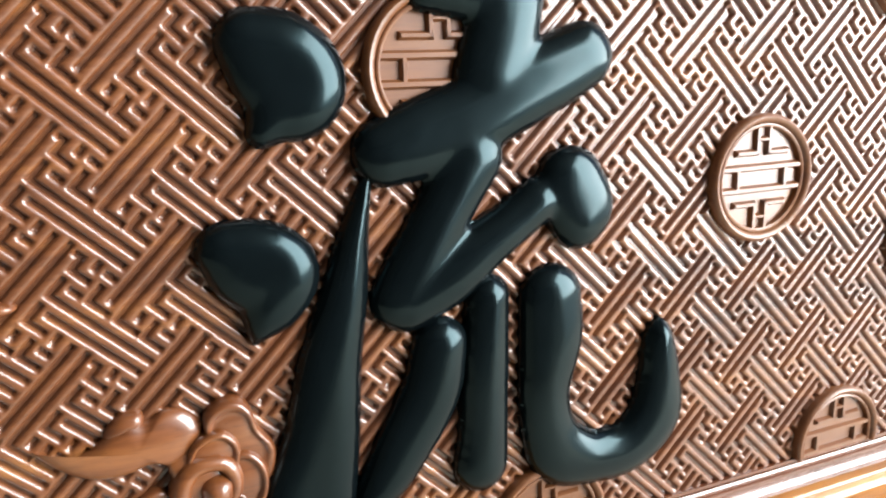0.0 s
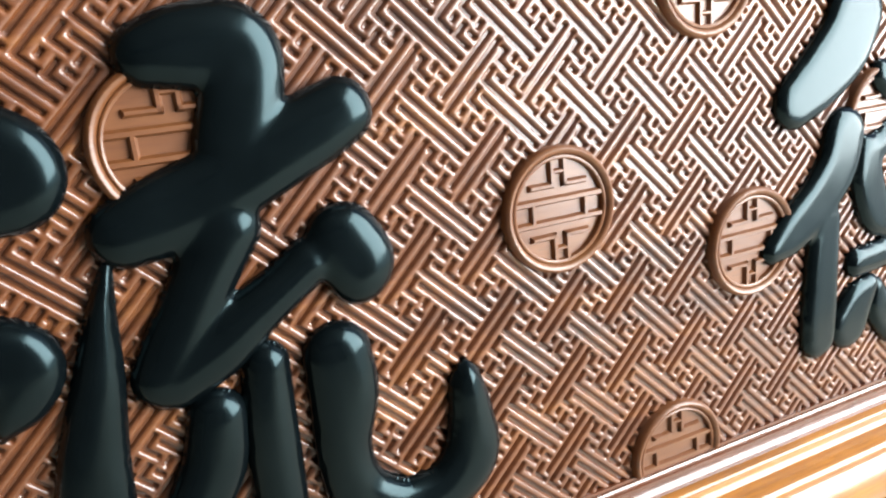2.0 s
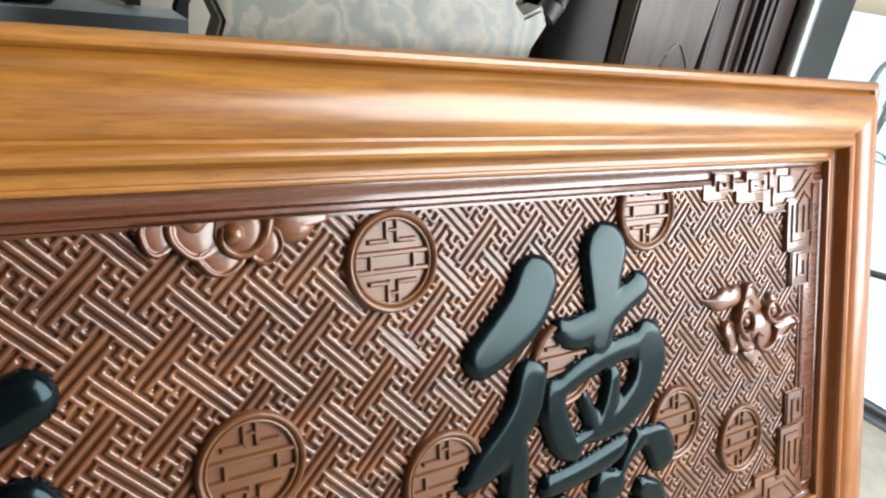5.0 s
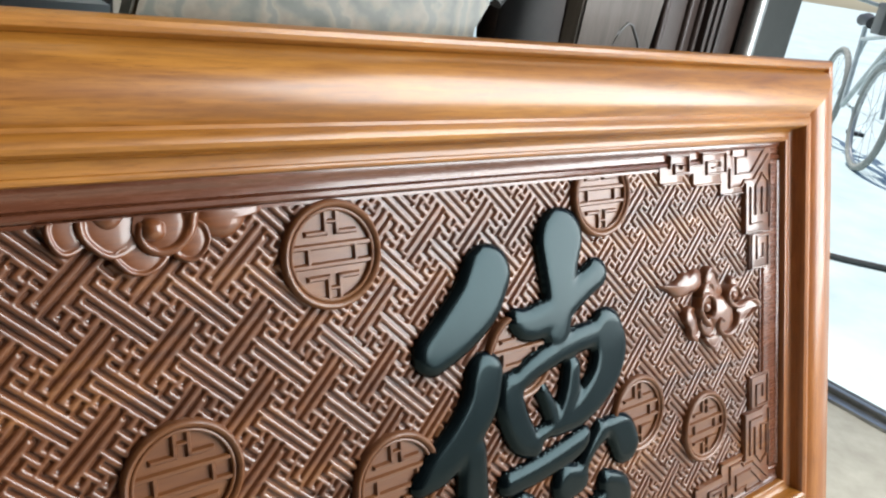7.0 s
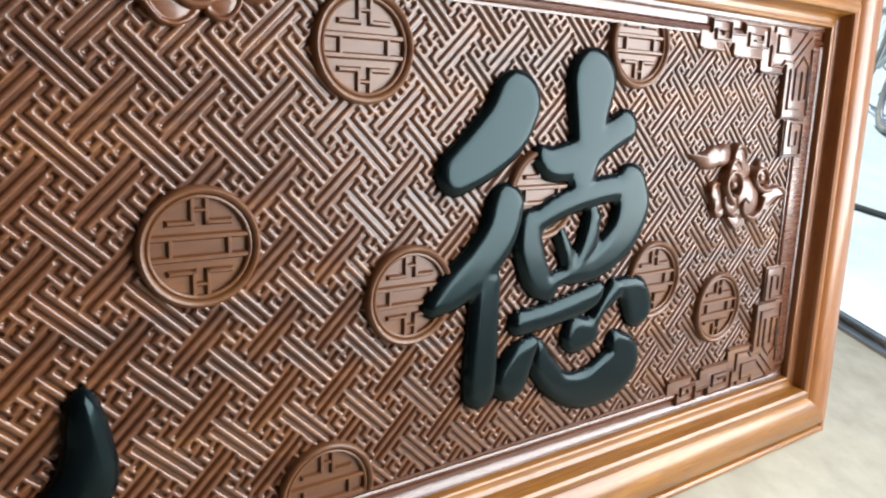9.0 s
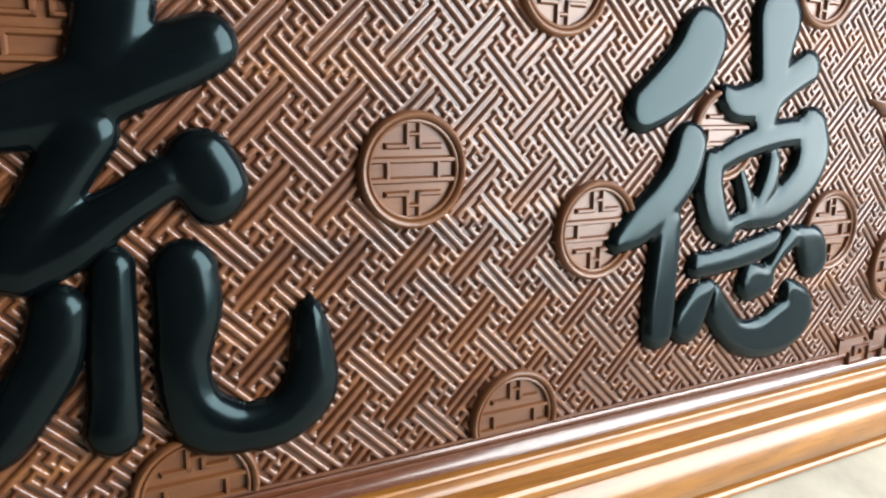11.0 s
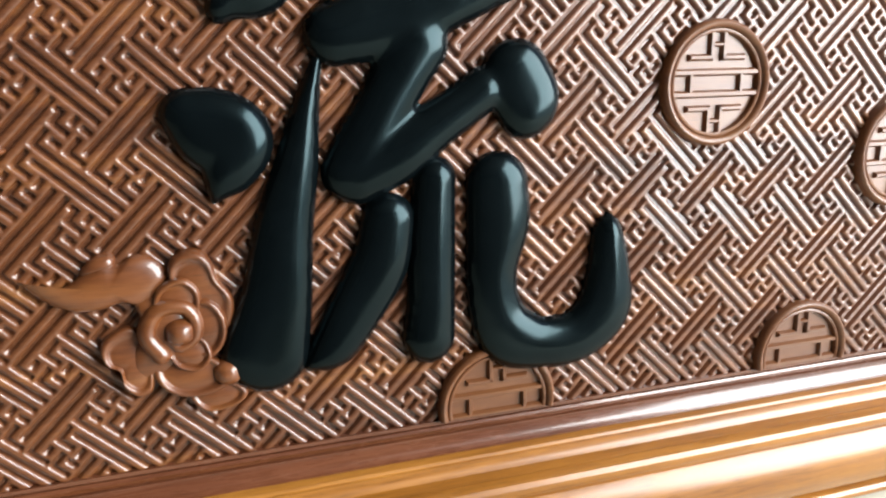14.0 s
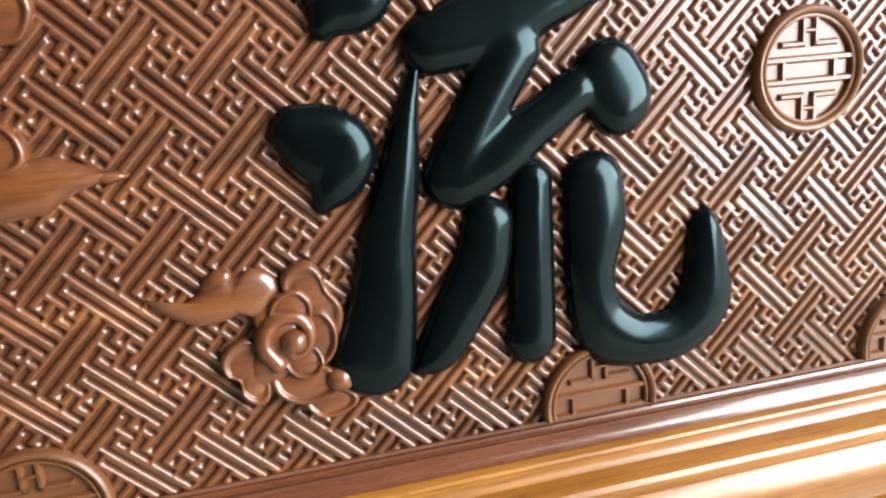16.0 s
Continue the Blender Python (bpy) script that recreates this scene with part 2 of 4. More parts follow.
def groove_distance(u, v):
    """Distance of lattice points from the nearest groove's edge, negative inside (arrays)."""
    best = np.full(u.shape, 9.0)
    for path in GROOVES:
        for (a, b), (c, d) in zip(path[:-1], path[1:]):
            whole = lambda q: HALF if q == round(q) else 0.0
            lo_u, hi_u, lo_v, hi_v = min(a, c), max(a, c), min(b, d), max(b, d)
            if a == c:
                lo_u, hi_u, lo_v, hi_v = a - HALF, a + HALF, lo_v - whole(lo_v), hi_v + whole(hi_v)
            else:
                lo_u, hi_u, lo_v, hi_v = lo_u - whole(lo_u), hi_u + whole(hi_u), b - HALF, b + HALF
            for i in range(-2, 3):
                for j in range(-2, 3):
                    pu, pv = u - 5 * (i + j), v - 5 * (i - j)
                    best = np.minimum(best, np.maximum(np.maximum(lo_u - pu, pu - hi_u), np.maximum(lo_v - pv, pv - hi_v)))
    return best


def fretwork():
    """The carved ground as one height field with sloping groove walls and rounded ridges."""
    marks = np.array([-0.36, -0.23, -0.12, 0.12, 0.23, 0.36, 0.5])
    s2 = math.sqrt(0.5)
    cs = [((x - ORIGIN[0]), (z - ORIGIN[1])) for x in (FX0, FX1) for z in (FZ0, FZ1)]
    us = [(a + b) * s2 / UNIT for a, b in cs]
    vs = [(b - a) * s2 / UNIT for a, b in cs]
    gu = np.concatenate([k + marks for k in range(int(min(us)) - 1, int(max(us)) + 2)])
    gv = np.concatenate([k + marks for k in range(int(min(vs)) - 1, int(max(vs)) + 2)])
    # one period of the pattern, sampled, then repeated
    per = np.concatenate([k + marks for k in range(10)])
    pa, pb = np.meshgrid(per % 10, per % 10, indexing="ij")
    tile = np.interp(groove_distance(pa, pb), [-0.07, 0.04, 0.17, 0.31], [-0.0040, -0.0008, -0.00016, 0.0])
    look_up = {int(round((p % 10) * 1e4)): i for i, p in enumerate(per)}
    near = np.array(sorted(look_up))
    def to_i(g):
        q = (g % 10) * 1e4
        k = np.searchsorted(near, q)
        k0, k1 = np.clip(k - 1, 0, len(near) - 1), np.clip(k, 0, len(near) - 1)
        best = np.where(np.abs(near[k0] - q) < np.abs(near[k1] - q), k0, k1)
        return np.array([look_up[int(near[i])] for i in best])
    iu, iv = to_i(gu), to_i(gv)
    hgt = tile[np.ix_(iu, iv)]
    U, V = np.meshgrid(gu, gv, indexing="ij")
    x = ORIGIN[0] + (U - V) * s2 * UNIT
    z = ORIGIN[1] + (U + V) * s2 * UNIT
    n, m = U.shape
    ids = np.arange(n * m).reshape(n, m)
    quads = np.stack([ids[:-1, :-1], ids[1:, :-1], ids[1:, 1:], ids[:-1, 1:]], -1).reshape(-1, 4)
    cx, cz = x.ravel()[quads].mean(1), z.ravel()[quads].mean(1)
    keep = (cx > FX0 - 0.003) & (cx < FX1 + 0.003) & (cz > FZ0 - 0.003) & (cz < FZ1 + 0.003)
    quads = quads[keep]
    used, inv = np.unique(quads, return_inverse=True)
    co = np.stack([x.ravel()[used], -hgt.ravel()[used], z.ravel()[used]], -1)
    quads = inv.reshape(-1, 4)
    me = bpy.data.meshes.new("fretwork")
    me.vertices.add(len(co))
    me.vertices.foreach_set("co", co.ravel().astype(np.float32))
    me.loops.add(quads.size)
    me.loops.foreach_set("vertex_index", quads.ravel().astype(np.int32))
    me.polygons.add(len(quads))
    me.polygons.foreach_set("loop_start", np.arange(0, quads.size, 4, dtype=np.int32))
    me.update(calc_edges=True)
    me.validate()
    me.materials.append(FRET)
    me.shade_smooth()
    me.set_sharp_from_angle(angle=radians(50))
    ob = new("fretwork", me)
    ob.parent = plaque
    ob["label"] = "diagonal key-fret carving in red-brown wood"
    return ob


fretwork()
bm = bmesh.new()
box(bm, X0 - 0.01, X1 + 0.01, 0.0055, 0.024, Z0 - 0.01, Z1 + 0.01)
part("backboard", bm, FRET, plaque, smooth=False)
# medallions
R = 0.0532


def turned_ring(bm, prof, seg=56):
    rings = []
    for i in range(seg):
        a = 2 * math.pi * i / seg
        rings.append([bm.verts.new((r * math.cos(a), -hh, r * math.sin(a))) for r, hh in prof])
    for i in range(seg):
        p, q = rings[i], rings[(i + 1) % seg]
        for j in range(len(prof) - 1):
            bm.faces.new((p[j], q[j], q[j + 1], p[j + 1]))
    return rings


def ridge(bm, x0, z0, x1, z1, w, top, foot=0.0):
    """A straight raised bar with eased edges, at any slant."""
    a, b = Vector((x0, z0)), Vector((x1, z1))
    t = (b - a).normalized()
    n = Vector((-t.y, t.x))
    e = min(0.0019, w * 0.36)

    def loop(inset, hgt):
        q = w / 2 - inset
        return [bm.verts.new((p.x, -hgt, p.y)) for p in (a - t * q - n * q, b + t * q - n * q, b + t * q + n * q, a - t * q + n * q)]
    lo, mi, hi = loop(0.0, foot), loop(e / 2.4, top - e), loop(e, top)
    for p, q in ((lo, mi), (mi, hi)):
        for i in range(4):
            bm.faces.new((p[i], p[(i + 1) % 4], q[(i + 1) % 4], q[i]))
    bm.faces.new(hi)


def medallion_disc(bm):
    prof = [(0.78 * R, 0.0002), (0.79 * R, 0.0042), (0.815 * R, 0.005), (0.84 * R, 0.0046), (0.85 * R, 0.0032), (0.87 * R, 0.0056),
            (0.90 * R, 0.0072), (0.935 * R, 0.0076), (0.97 * R, 0.0066), (0.995 * R, 0.0040), (1.0 * R, -0.003)]
    rings = turned_ring(bm, prof)
    bm.faces.new([r[0] for r in rings])


BAR_W, BAR_T = 0.115 * R, 0.0040
BARS = []
for s in (-1, 1):
    BARS += [(-0.80, s * 0.17, 0.80, s * 0.17, 1.1), (s * 0.47, -0.13, s * 0.47, 0.13, 1.0), (-0.115, s * 0.60, 0.115, s * 0.60, 0.8)]
    for q in (-1, 1):
        BARS += [(q * 0.115, s * 0.40, q * 0.115, s * 0.80, 1.0), (q * 0.115, s * 0.40, q * 0.48, s * 0.40, 1.0)]


def medallion(cx, cz, cut=None):
    def trimmed(bm):
        if cut is not None:
            bmesh.ops.bisect_plane(bm, geom=bm.verts[:] + bm.edges[:] + bm.faces[:], plane_co=(0, 0, cut[0] - cz), plane_no=(0, 0, 1), clear_outer=cut[1] < 0, clear_inner=cut[1] > 0)
        return len(bm.faces) > 0
    bm = bmesh.new()
    medallion_disc(bm)
    trimmed(bm)
    ob = part("medallion", bm, RELIEF, plaque, "round longevity medallion in low relief")
    ob.location = (cx, 0, cz)
    for x0, z0, x1, z1, k in BARS:
        bm = bmesh.new()
        ridge(bm, x0 * R, z0 * R, x1 * R, z1 * R, BAR_W * k, BAR_T, 0.0)
        if trimmed(bm):
            part("bar", bm, RELIEF, ob)
        else:
            bm.free()
    return ob


for cx, cz in ((0.000, 0.391), (0.214, 0.321), (0.157, 0.566), (0.757, 0.233), (0.391, 0.417), (0.603, 0.293), (-0.283, 0.486)):
    medallion(cx, cz)
for cx, cz, z, keep in ((0.119, 0.129, FZ0 + 0.001, 1), (-0.200, 0.127, FZ0 + 0.001, 1), (-0.648, 0.122, FZ0 + 0.001, 1), (0.539, 0.594, FZ1 - 0.001, -1)):
    medallion(cx, cz, (z, keep))
# ---- raised characters ----
def resample(pts, per=6):
    """A smooth run of (x, z, w) through the given stations."""
    p = np.array(pts, float)
    p = np.vstack([2 * p[0] - p[1], p, 2 * p[-1] - p[-2]])
    out = []
    for i in range(1, len(p) - 2):
        for k in range(per):
            t = k / per
            a, b, c, d = p[i - 1], p[i], p[i + 1], p[i + 2]
            out.append(0.5 * (2 * b + (c - a) * t + (2 * a - 5 * b + 4 * c - d) * t * t + (3 * b - a - 3 * c + d) * t ** 3))
    out.append(p[-2])
    out = np.array(out)
    out[:, 2] = np.maximum(out[:, 2], 0.0008)
    return out


def stroke_mesh(bm, pts, high, foot=0.0, soft=0.013, across=18, crown=0.0015):
    """A brush stroke in relief: stations of x, z and half width, a pillowed section and rounded ends."""
    pts = [tuple(p) for p in pts]
    reach = [pts[0][2], pts[-1][2]]
    if len(pts) > 2 and 0.3 < pts[0][2] / pts[1][2] < 0.75:
        reach[0] = math.dist(pts[0][:2], pts[1][:2]) + 0.45 * pts[0][2]
        pts = pts[1:]
    if len(pts) > 2 and 0.3 < pts[-1][2] / pts[-2][2] < 0.75:
        reach[1] = math.dist(pts[-1][:2], pts[-2][:2]) + 0.45 * pts[-1][2]
        pts = pts[:-1]
    s = resample(pts)
    d = np.gradient(s[:, :2], axis=0)
    d /= np.maximum(np.linalg.norm(d, axis=1, keepdims=True), 1e-6)
    # half width, and how near the rounded tip is, at each section
    run = []
    for a in np.linspace(math.pi / 2 * 0.985, 0.12, 8):
        run.append((s[0, :2] - d[0] * reach[0] * math.sin(a), d[0], s[0, 2] * math.cos(a), reach[0] * (1 - math.sin(a))))
    run += [(q[:2], t, q[2], 1.0) for q, t in zip(s, d)]
    for a in np.linspace(0.12, math.pi / 2 * 0.985, 8):
        run.append((s[-1, :2] + d[-1] * reach[1] * math.sin(a), d[-1], s[-1, 2] * math.cos(a), reach[1] * (1 - math.sin(a))))
    th = np.linspace(0, math.pi, across + 1)
    rings = []
    for c, t, w, tip in run:
        nx, nz = -t[1], t[0]
        ring = [bm.verts.new((c[0] + nx * w, 0.003, c[1] + nz * w))]
        for a in th:
            k = math.cos(a)
            inset = min(w * (1 - abs(k)), tip)
            r = min(soft, max(w, 0.004) * 1.0)
            q = min(1.0, inset / r)
            scale = min(1.0, (r / soft)) ** 0.6
            hh = high * scale * math.sqrt(max(0.0, 1 - (1 - q) ** 2)) * 0.82 + high * 0.18 * min(1, q * 6) * scale + crown * min(1.0, w / 0.03) * (1 - k * k)
            ring.append(bm.verts.new((c[0] + nx * w * k, -(foot + hh), c[1] + nz * w * k)))
        ring.append(bm.verts.new((c[0] - nx * w, 0.003, c[1] - nz * w)))
        rings.append(ring)
    for p, q in zip(rings[:-1], rings[1:]):
        for j in range(len(p) - 1):
            bm.faces.new((p[j], p[j + 1], q[j + 1], q[j]))
    bm.faces.new(rings[0])
    bm.faces.new(rings[-1][::-1])


def glyph_piece(strokes, high, soft, step=0.0017, lip=0.0040, melt=0.0035):
    """One raised piece of a character: the strokes melt into one outline, pillowed from its edge inwards."""
    balls = []
    for pts in strokes:
        pts = list(pts)
        for end in (0, -1):
            nxt = 1 if end == 0 else -2
            if len(pts) > 2 and pts[end][2] < 0.75 * pts[nxt][2] and math.dist(pts[end][:2], pts[nxt][:2]) + 0.3 * pts[end][2] <= pts[nxt][2] * 1.12:
                pts.pop(end)
        balls.append(resample(pts, 9))
    lo = np.min([(b[:, :2] - b[:, 2:]).min(0) for b in balls], axis=0) - 0.006
    hi = np.max([(b[:, :2] + b[:, 2:]).max(0) for b in balls], axis=0) + 0.006

    def field(p):
        """Signed distance to the outline, negative inside; strokes blend where they meet."""
        out = None
        for b in balls:
            d = np.full(len(p), 9.0)
            for x, z, w in b:
                d = np.minimum(d, np.hypot(p[:, 0] - x, p[:, 1] - z) - w)
            if out is None:
                out = d
            else:
                k = np.clip(0.5 + 0.5 * (d - out) / melt, 0, 1)
                out = d * (1 - k) + out * k - melt * k * (1 - k)
        return out

    gx, gz = np.arange(lo[0], hi[0], step), np.arange(lo[1], hi[1], step)
    X, Z = np.meshgrid(gx, gz, indexing="ij")
    P = np.stack([X.ravel(), Z.ravel()], 1)
    F = field(P)
    n, m = X.shape
    ids = np.arange(n * m).reshape(n, m)
    quads = np.stack([ids[:-1, :-1], ids[1:, :-1], ids[1:, 1:], ids[:-1, 1:]], -1).reshape(-1, 4)
    quads = quads[(F[quads] < 0).any(1)]
    used, inv = np.unique(quads, return_inverse=True)
    quads = inv.reshape(-1, 4)
    p, f = P[used].copy(), F[used].copy()
    rim = f > -step * 0.3
    for _ in range(3):
        q = p[rim]
        e = 1e-4
        f0 = field(q)
        g = np.stack([(field(q + (e, 0)) - f0) / e, (field(q + (0, e)) - f0) / e], 1)
        p[rim] = q - g * (f0 / np.maximum((g * g).sum(1), 0.2))[:, None]
    depth = np.maximum(-field(p), 0)
    depth[rim] = 0
    k = np.minimum(depth / soft, 1)
    hgt = lip + (high - lip) * np.sqrt(1 - (1 - k) ** 2)
    edges = {}
    for quad in quads:
        for a, b in zip(quad, np.roll(quad, -1)):
            edges[(a, b)] = 1
    border = [(a, b) for a, b in edges if (b, a) not in edges]
    verts = [(x, -y, z) for (x, z), y in zip(p, hgt)]
    foot = {}
    faces = [tuple(int(i) for i in quad) for quad in quads]
    for a, b in border:
        for v in (a, b):
            if v not in foot:
                foot[v] = len(verts)
                verts.append((p[v][0], 0.003, p[v][1]))
        faces.append((int(b), int(a), foot[a], foot[b]))
    bm = bmesh.new()
    bv = [bm.verts.new(v) for v in verts]
    for q in faces:
        try:
            bm.faces.new([bv[i] for i in q])
        except ValueError:
            pass
    for _ in range(10):
        bmesh.ops.smooth_vert(bm, verts=[v for v in bm.verts if v.co.y < -lip * 1.02], factor=0.5, use_axis_y=True)
    bmesh.ops.dissolve_degenerate(bm, dist=1e-5, edges=bm.edges[:])
    return bm


def character(label, pieces, high, soft):
    root = empty("carved_character", label, "carved character", "raised characters on the plaque", PLAQUE)
    for strokes in pieces:
        part("brush_stroke", glyph_piece(strokes, high, soft), LACQUER, root, angle=70)
    return root
LIU = [  # pieces, each of one or more strokes of (x, z, half width)
  [
    [(-0.421, 0.509, 0.0116), (-0.404, 0.504, 0.0208), (-0.388, 0.491, 0.0321), (-0.380, 0.478, 0.0321), (-0.391, 0.464, 0.0193), (-0.402, 0.451, 0.0094), (-0.406, 0.443, 0.0025)],  # first dot
  ],
  [
    [(-0.444, 0.380, 0.0096), (-0.429, 0.381, 0.0188), (-0.411, 0.369, 0.0300), (-0.400, 0.362, 0.0277), (-0.404, 0.346, 0.0212), (-0.412, 0.331, 0.0103), (-0.417, 0.320, 0.0021)],  # second dot
  ],
  [
    [(-0.337, 0.420, 0.003), (-0.348, 0.383, 0.010), (-0.357, 0.343, 0.016), (-0.370, 0.293, 0.022), (-0.379, 0.242, 0.027), (-0.390, 0.201, 0.033), (-0.392, 0.182, 0.018)],  # rising stroke
  ],
  [
    [(-0.291, 0.541, 0.0205), (-0.267, 0.543, 0.0267), (-0.239, 0.539, 0.0293), (-0.238, 0.512, 0.0279), (-0.247, 0.482, 0.0271)],  # crown
    [(-0.324, 0.434, 0.0226), (-0.301, 0.441, 0.0264), (-0.264, 0.453, 0.0278), (-0.225, 0.471, 0.0277), (-0.193, 0.484, 0.0260), (-0.175, 0.492, 0.0240)],  # bar
    [(-0.264, 0.427, 0.0248), (-0.279, 0.401, 0.0220), (-0.293, 0.377, 0.0211), (-0.308, 0.351, 0.0223), (-0.318, 0.334, 0.0217)],  # left fall
    [(-0.312, 0.331, 0.0211), (-0.281, 0.347, 0.0230), (-0.254, 0.364, 0.0193), (-0.232, 0.378, 0.0176), (-0.211, 0.392, 0.0177)],  # rise
    [(-0.201, 0.412, 0.0187), (-0.184, 0.402, 0.0280), (-0.176, 0.385, 0.0286), (-0.176, 0.375, 0.0226)],  # ball
  ],
  [
    [(-0.285, 0.315, 0.007), (-0.290, 0.296, 0.021), (-0.298, 0.262, 0.023), (-0.317, 0.229, 0.022), (-0.337, 0.199, 0.018), (-0.356, 0.186, 0.006)],  # leg1
  ],
  [
    [(-0.250, 0.338, 0.007), (-0.252, 0.326, 0.017), (-0.255, 0.282, 0.019), (-0.257, 0.226, 0.020), (-0.260, 0.195, 0.022), (-0.260, 0.175, 0.012)],  # leg2
  ],
  [
    [(-0.204, 0.336, 0.012), (-0.200, 0.318, 0.026), (-0.199, 0.286, 0.027), (-0.205, 0.244, 0.022), (-0.201, 0.211, 0.023), (-0.189, 0.188, 0.027), (-0.161, 0.177, 0.023), (-0.126, 0.179, 0.024), (-0.101, 0.201, 0.026), (-0.097, 0.234, 0.020), (-0.099, 0.267, 0.014), (-0.098, 0.282, 0.004)],  # hook
  ],
]
DE = [
  [
    [(0.341, 0.542, 0.0240), (0.344, 0.519, 0.0360), (0.328, 0.491, 0.0365), (0.297, 0.465, 0.0320), (0.267, 0.446, 0.0260), (0.247, 0.437, 0.0140)],
  ],
  [
    [(0.33, 0.424, 0.0165), (0.336, 0.407, 0.0269), (0.327, 0.376, 0.0279), (0.302, 0.346, 0.0267), (0.269, 0.321, 0.0238), (0.242, 0.306, 0.0143)],
    [(0.313, 0.322, 0.0205), (0.312, 0.298, 0.0215), (0.311, 0.256, 0.0232), (0.31, 0.223, 0.0243), (0.31, 0.198, 0.0236)],
  ],
  [
    [(0.462, 0.567, 0.0282), (0.46, 0.546, 0.0397), (0.458, 0.513, 0.0323), (0.458, 0.473, 0.0268), (0.45, 0.436, 0.023)],
    [(0.386, 0.461, 0.0140), (0.408, 0.452, 0.0215), (0.448, 0.46, 0.024), (0.497, 0.484, 0.0209), (0.522, 0.496, 0.0212)],
    [(0.368, 0.38, 0.0152), (0.412, 0.4, 0.0167), (0.473, 0.416, 0.0179), (0.534, 0.422, 0.0181)],
    [(0.539, 0.42, 0.0309), (0.545, 0.393, 0.033), (0.53, 0.359, 0.0289), (0.489, 0.33, 0.0228), (0.445, 0.321, 0.0173)],
    [(0.372, 0.382, 0.0204), (0.374, 0.356, 0.022), (0.389, 0.319, 0.0211), (0.407, 0.303, 0.0153)],
    [(0.403, 0.31, 0.0117), (0.445, 0.321, 0.0111), (0.484, 0.328, 0.0111)],
    [(0.421, 0.372, 0.0091), (0.433, 0.347, 0.0118), (0.441, 0.325, 0.0122)],
    [(0.475, 0.385, 0.0151), (0.47, 0.357, 0.0172), (0.454, 0.329, 0.0139)],
  ],
  [
    [(0.365, 0.268, 0.016), (0.416, 0.272, 0.017), (0.479, 0.284, 0.017), (0.496, 0.295, 0.0096)],
  ],
  [
    [(0.387, 0.24, 0.0111), (0.369, 0.224, 0.0224), (0.355, 0.202, 0.0279), (0.355, 0.19, 0.0208)],
  ],
  [
    [(0.396, 0.236, 0.0097), (0.407, 0.207, 0.0194), (0.436, 0.177, 0.0204), (0.481, 0.164, 0.0273), (0.528, 0.174, 0.036), (0.55, 0.192, 0.0322), (0.533, 0.221, 0.0144)],
  ],
  [
    [(0.45, 0.254, 0.0174), (0.46, 0.239, 0.025), (0.48, 0.239, 0.0204)],
    [(0.491, 0.255, 0.0105), (0.507, 0.274, 0.0125), (0.526, 0.289, 0.0164)],
    [(0.542, 0.293, 0.0123), (0.564, 0.278, 0.0256), (0.573, 0.259, 0.0273)],
  ],
]
character("glossy black-green raised character of the word flow on fretwork", LIU, 0.0165, 0.025)
character("glossy dark-green raised character of the word virtue on fretwork", DE, 0.0105, 0.014)

# ---- key-fret corners and cloud carvings ----
def key_corner(flip):
    """Stepped key fret in the corner of the field; flip mirrors it for the lower corner."""
    zz = (lambda z: FZ0 + FZ1 - z) if flip else (lambda z: z)
    pads = [(0.656, 0.707, 0.597, 0.622), (0.674, 0.721, 0.609, 0.638), (0.716, 0.756, 0.609, 0.625), (0.731, 0.799, 0.590, 0.622), (0.748, 0.811, 0.604, 0.638), (0.797, 0.853, 0.572, 0.630),
            (0.828, 0.931, 0.588, 0.6385), (0.858, 0.931, 0.509, 0.594), (0.874, 0.931, 0.452, 0.507)]
    bm = bmesh.new()
    for i, (a, b, c, d) in enumerate(pads):
        lo, hi = sorted((zz(c), zz(d)))
        box(bm, a, b, -0.0034 - 0.0002 * i, 0.004, lo, hi, 0.0007)
    part("key_corner", bm, FRET, plaque, "stepped key-fret corner carving", angle=35)
    w, t, f = 0.0040, 0.0076, 0.002
    runs = [[(0.676, 0.6200), (0.676, 0.6355), (0.718, 0.6355), (0.718, 0.612), (0.686, 0.612), (0.686, 0.624), (0.702, 0.624), (0.702, 0.618)],
            [(0.718, 0.6205), (0.750, 0.6205), (0.750, 0.6355), (0.808, 0.6355), (0.808, 0.607), (0.761, 0.607), (0.761, 0.624), (0.794, 0.624), (0.794, 0.615), (0.776, 0.615)],
            [(0.808, 0.612), (0.818, 0.612), (0.818, 0.583), (0.848, 0.583), (0.856, 0.592), (0.880, 0.592), (0.922, 0.628)],
            [(0.834, 0.603), (0.834, 0.627), (0.862, 0.627), (0.862, 0.6365), (0.910, 0.6365), (0.874, 0.603), (0.834, 0.603)],
            [(0.658, 0.598), (0.705, 0.598)], [(0.733, 0.592), (0.796, 0.592)], [(0.799, 0.574), (0.851, 0.574)],
            [(0.860, 0.586), (0.860, 0.511), (0.908, 0.511)], [(0.874, 0.580), (0.874, 0.524), (0.908, 0.524)],
            [(0.888, 0.538), (0.888, 0.582), (0.906, 0.600), (0.922, 0.588), (0.922, 0.538), (0.906, 0.538), (0.906, 0.578)], [(0.928, 0.516), (0.928, 0.612)],
            [(0.877, 0.505), (0.877, 0.455), (0.924, 0.455), (0.924, 0.503), (0.892, 0.503), (0.892, 0.469), (0.910, 0.469), (0.910, 0.490)]]
    lines = [(*p, *q) for run in runs for p, q in zip(run[:-1], run[1:])]
    bm = bmesh.new()
    for x0, z0, x1, z1 in lines:
        ridge(bm, x0, zz(z0), x1, zz(z1), w, t, f)
    part("key_ridge", bm, FRET, plaque, "raised key-fret lines", angle=35)


key_corner(False)
key_corner(True)


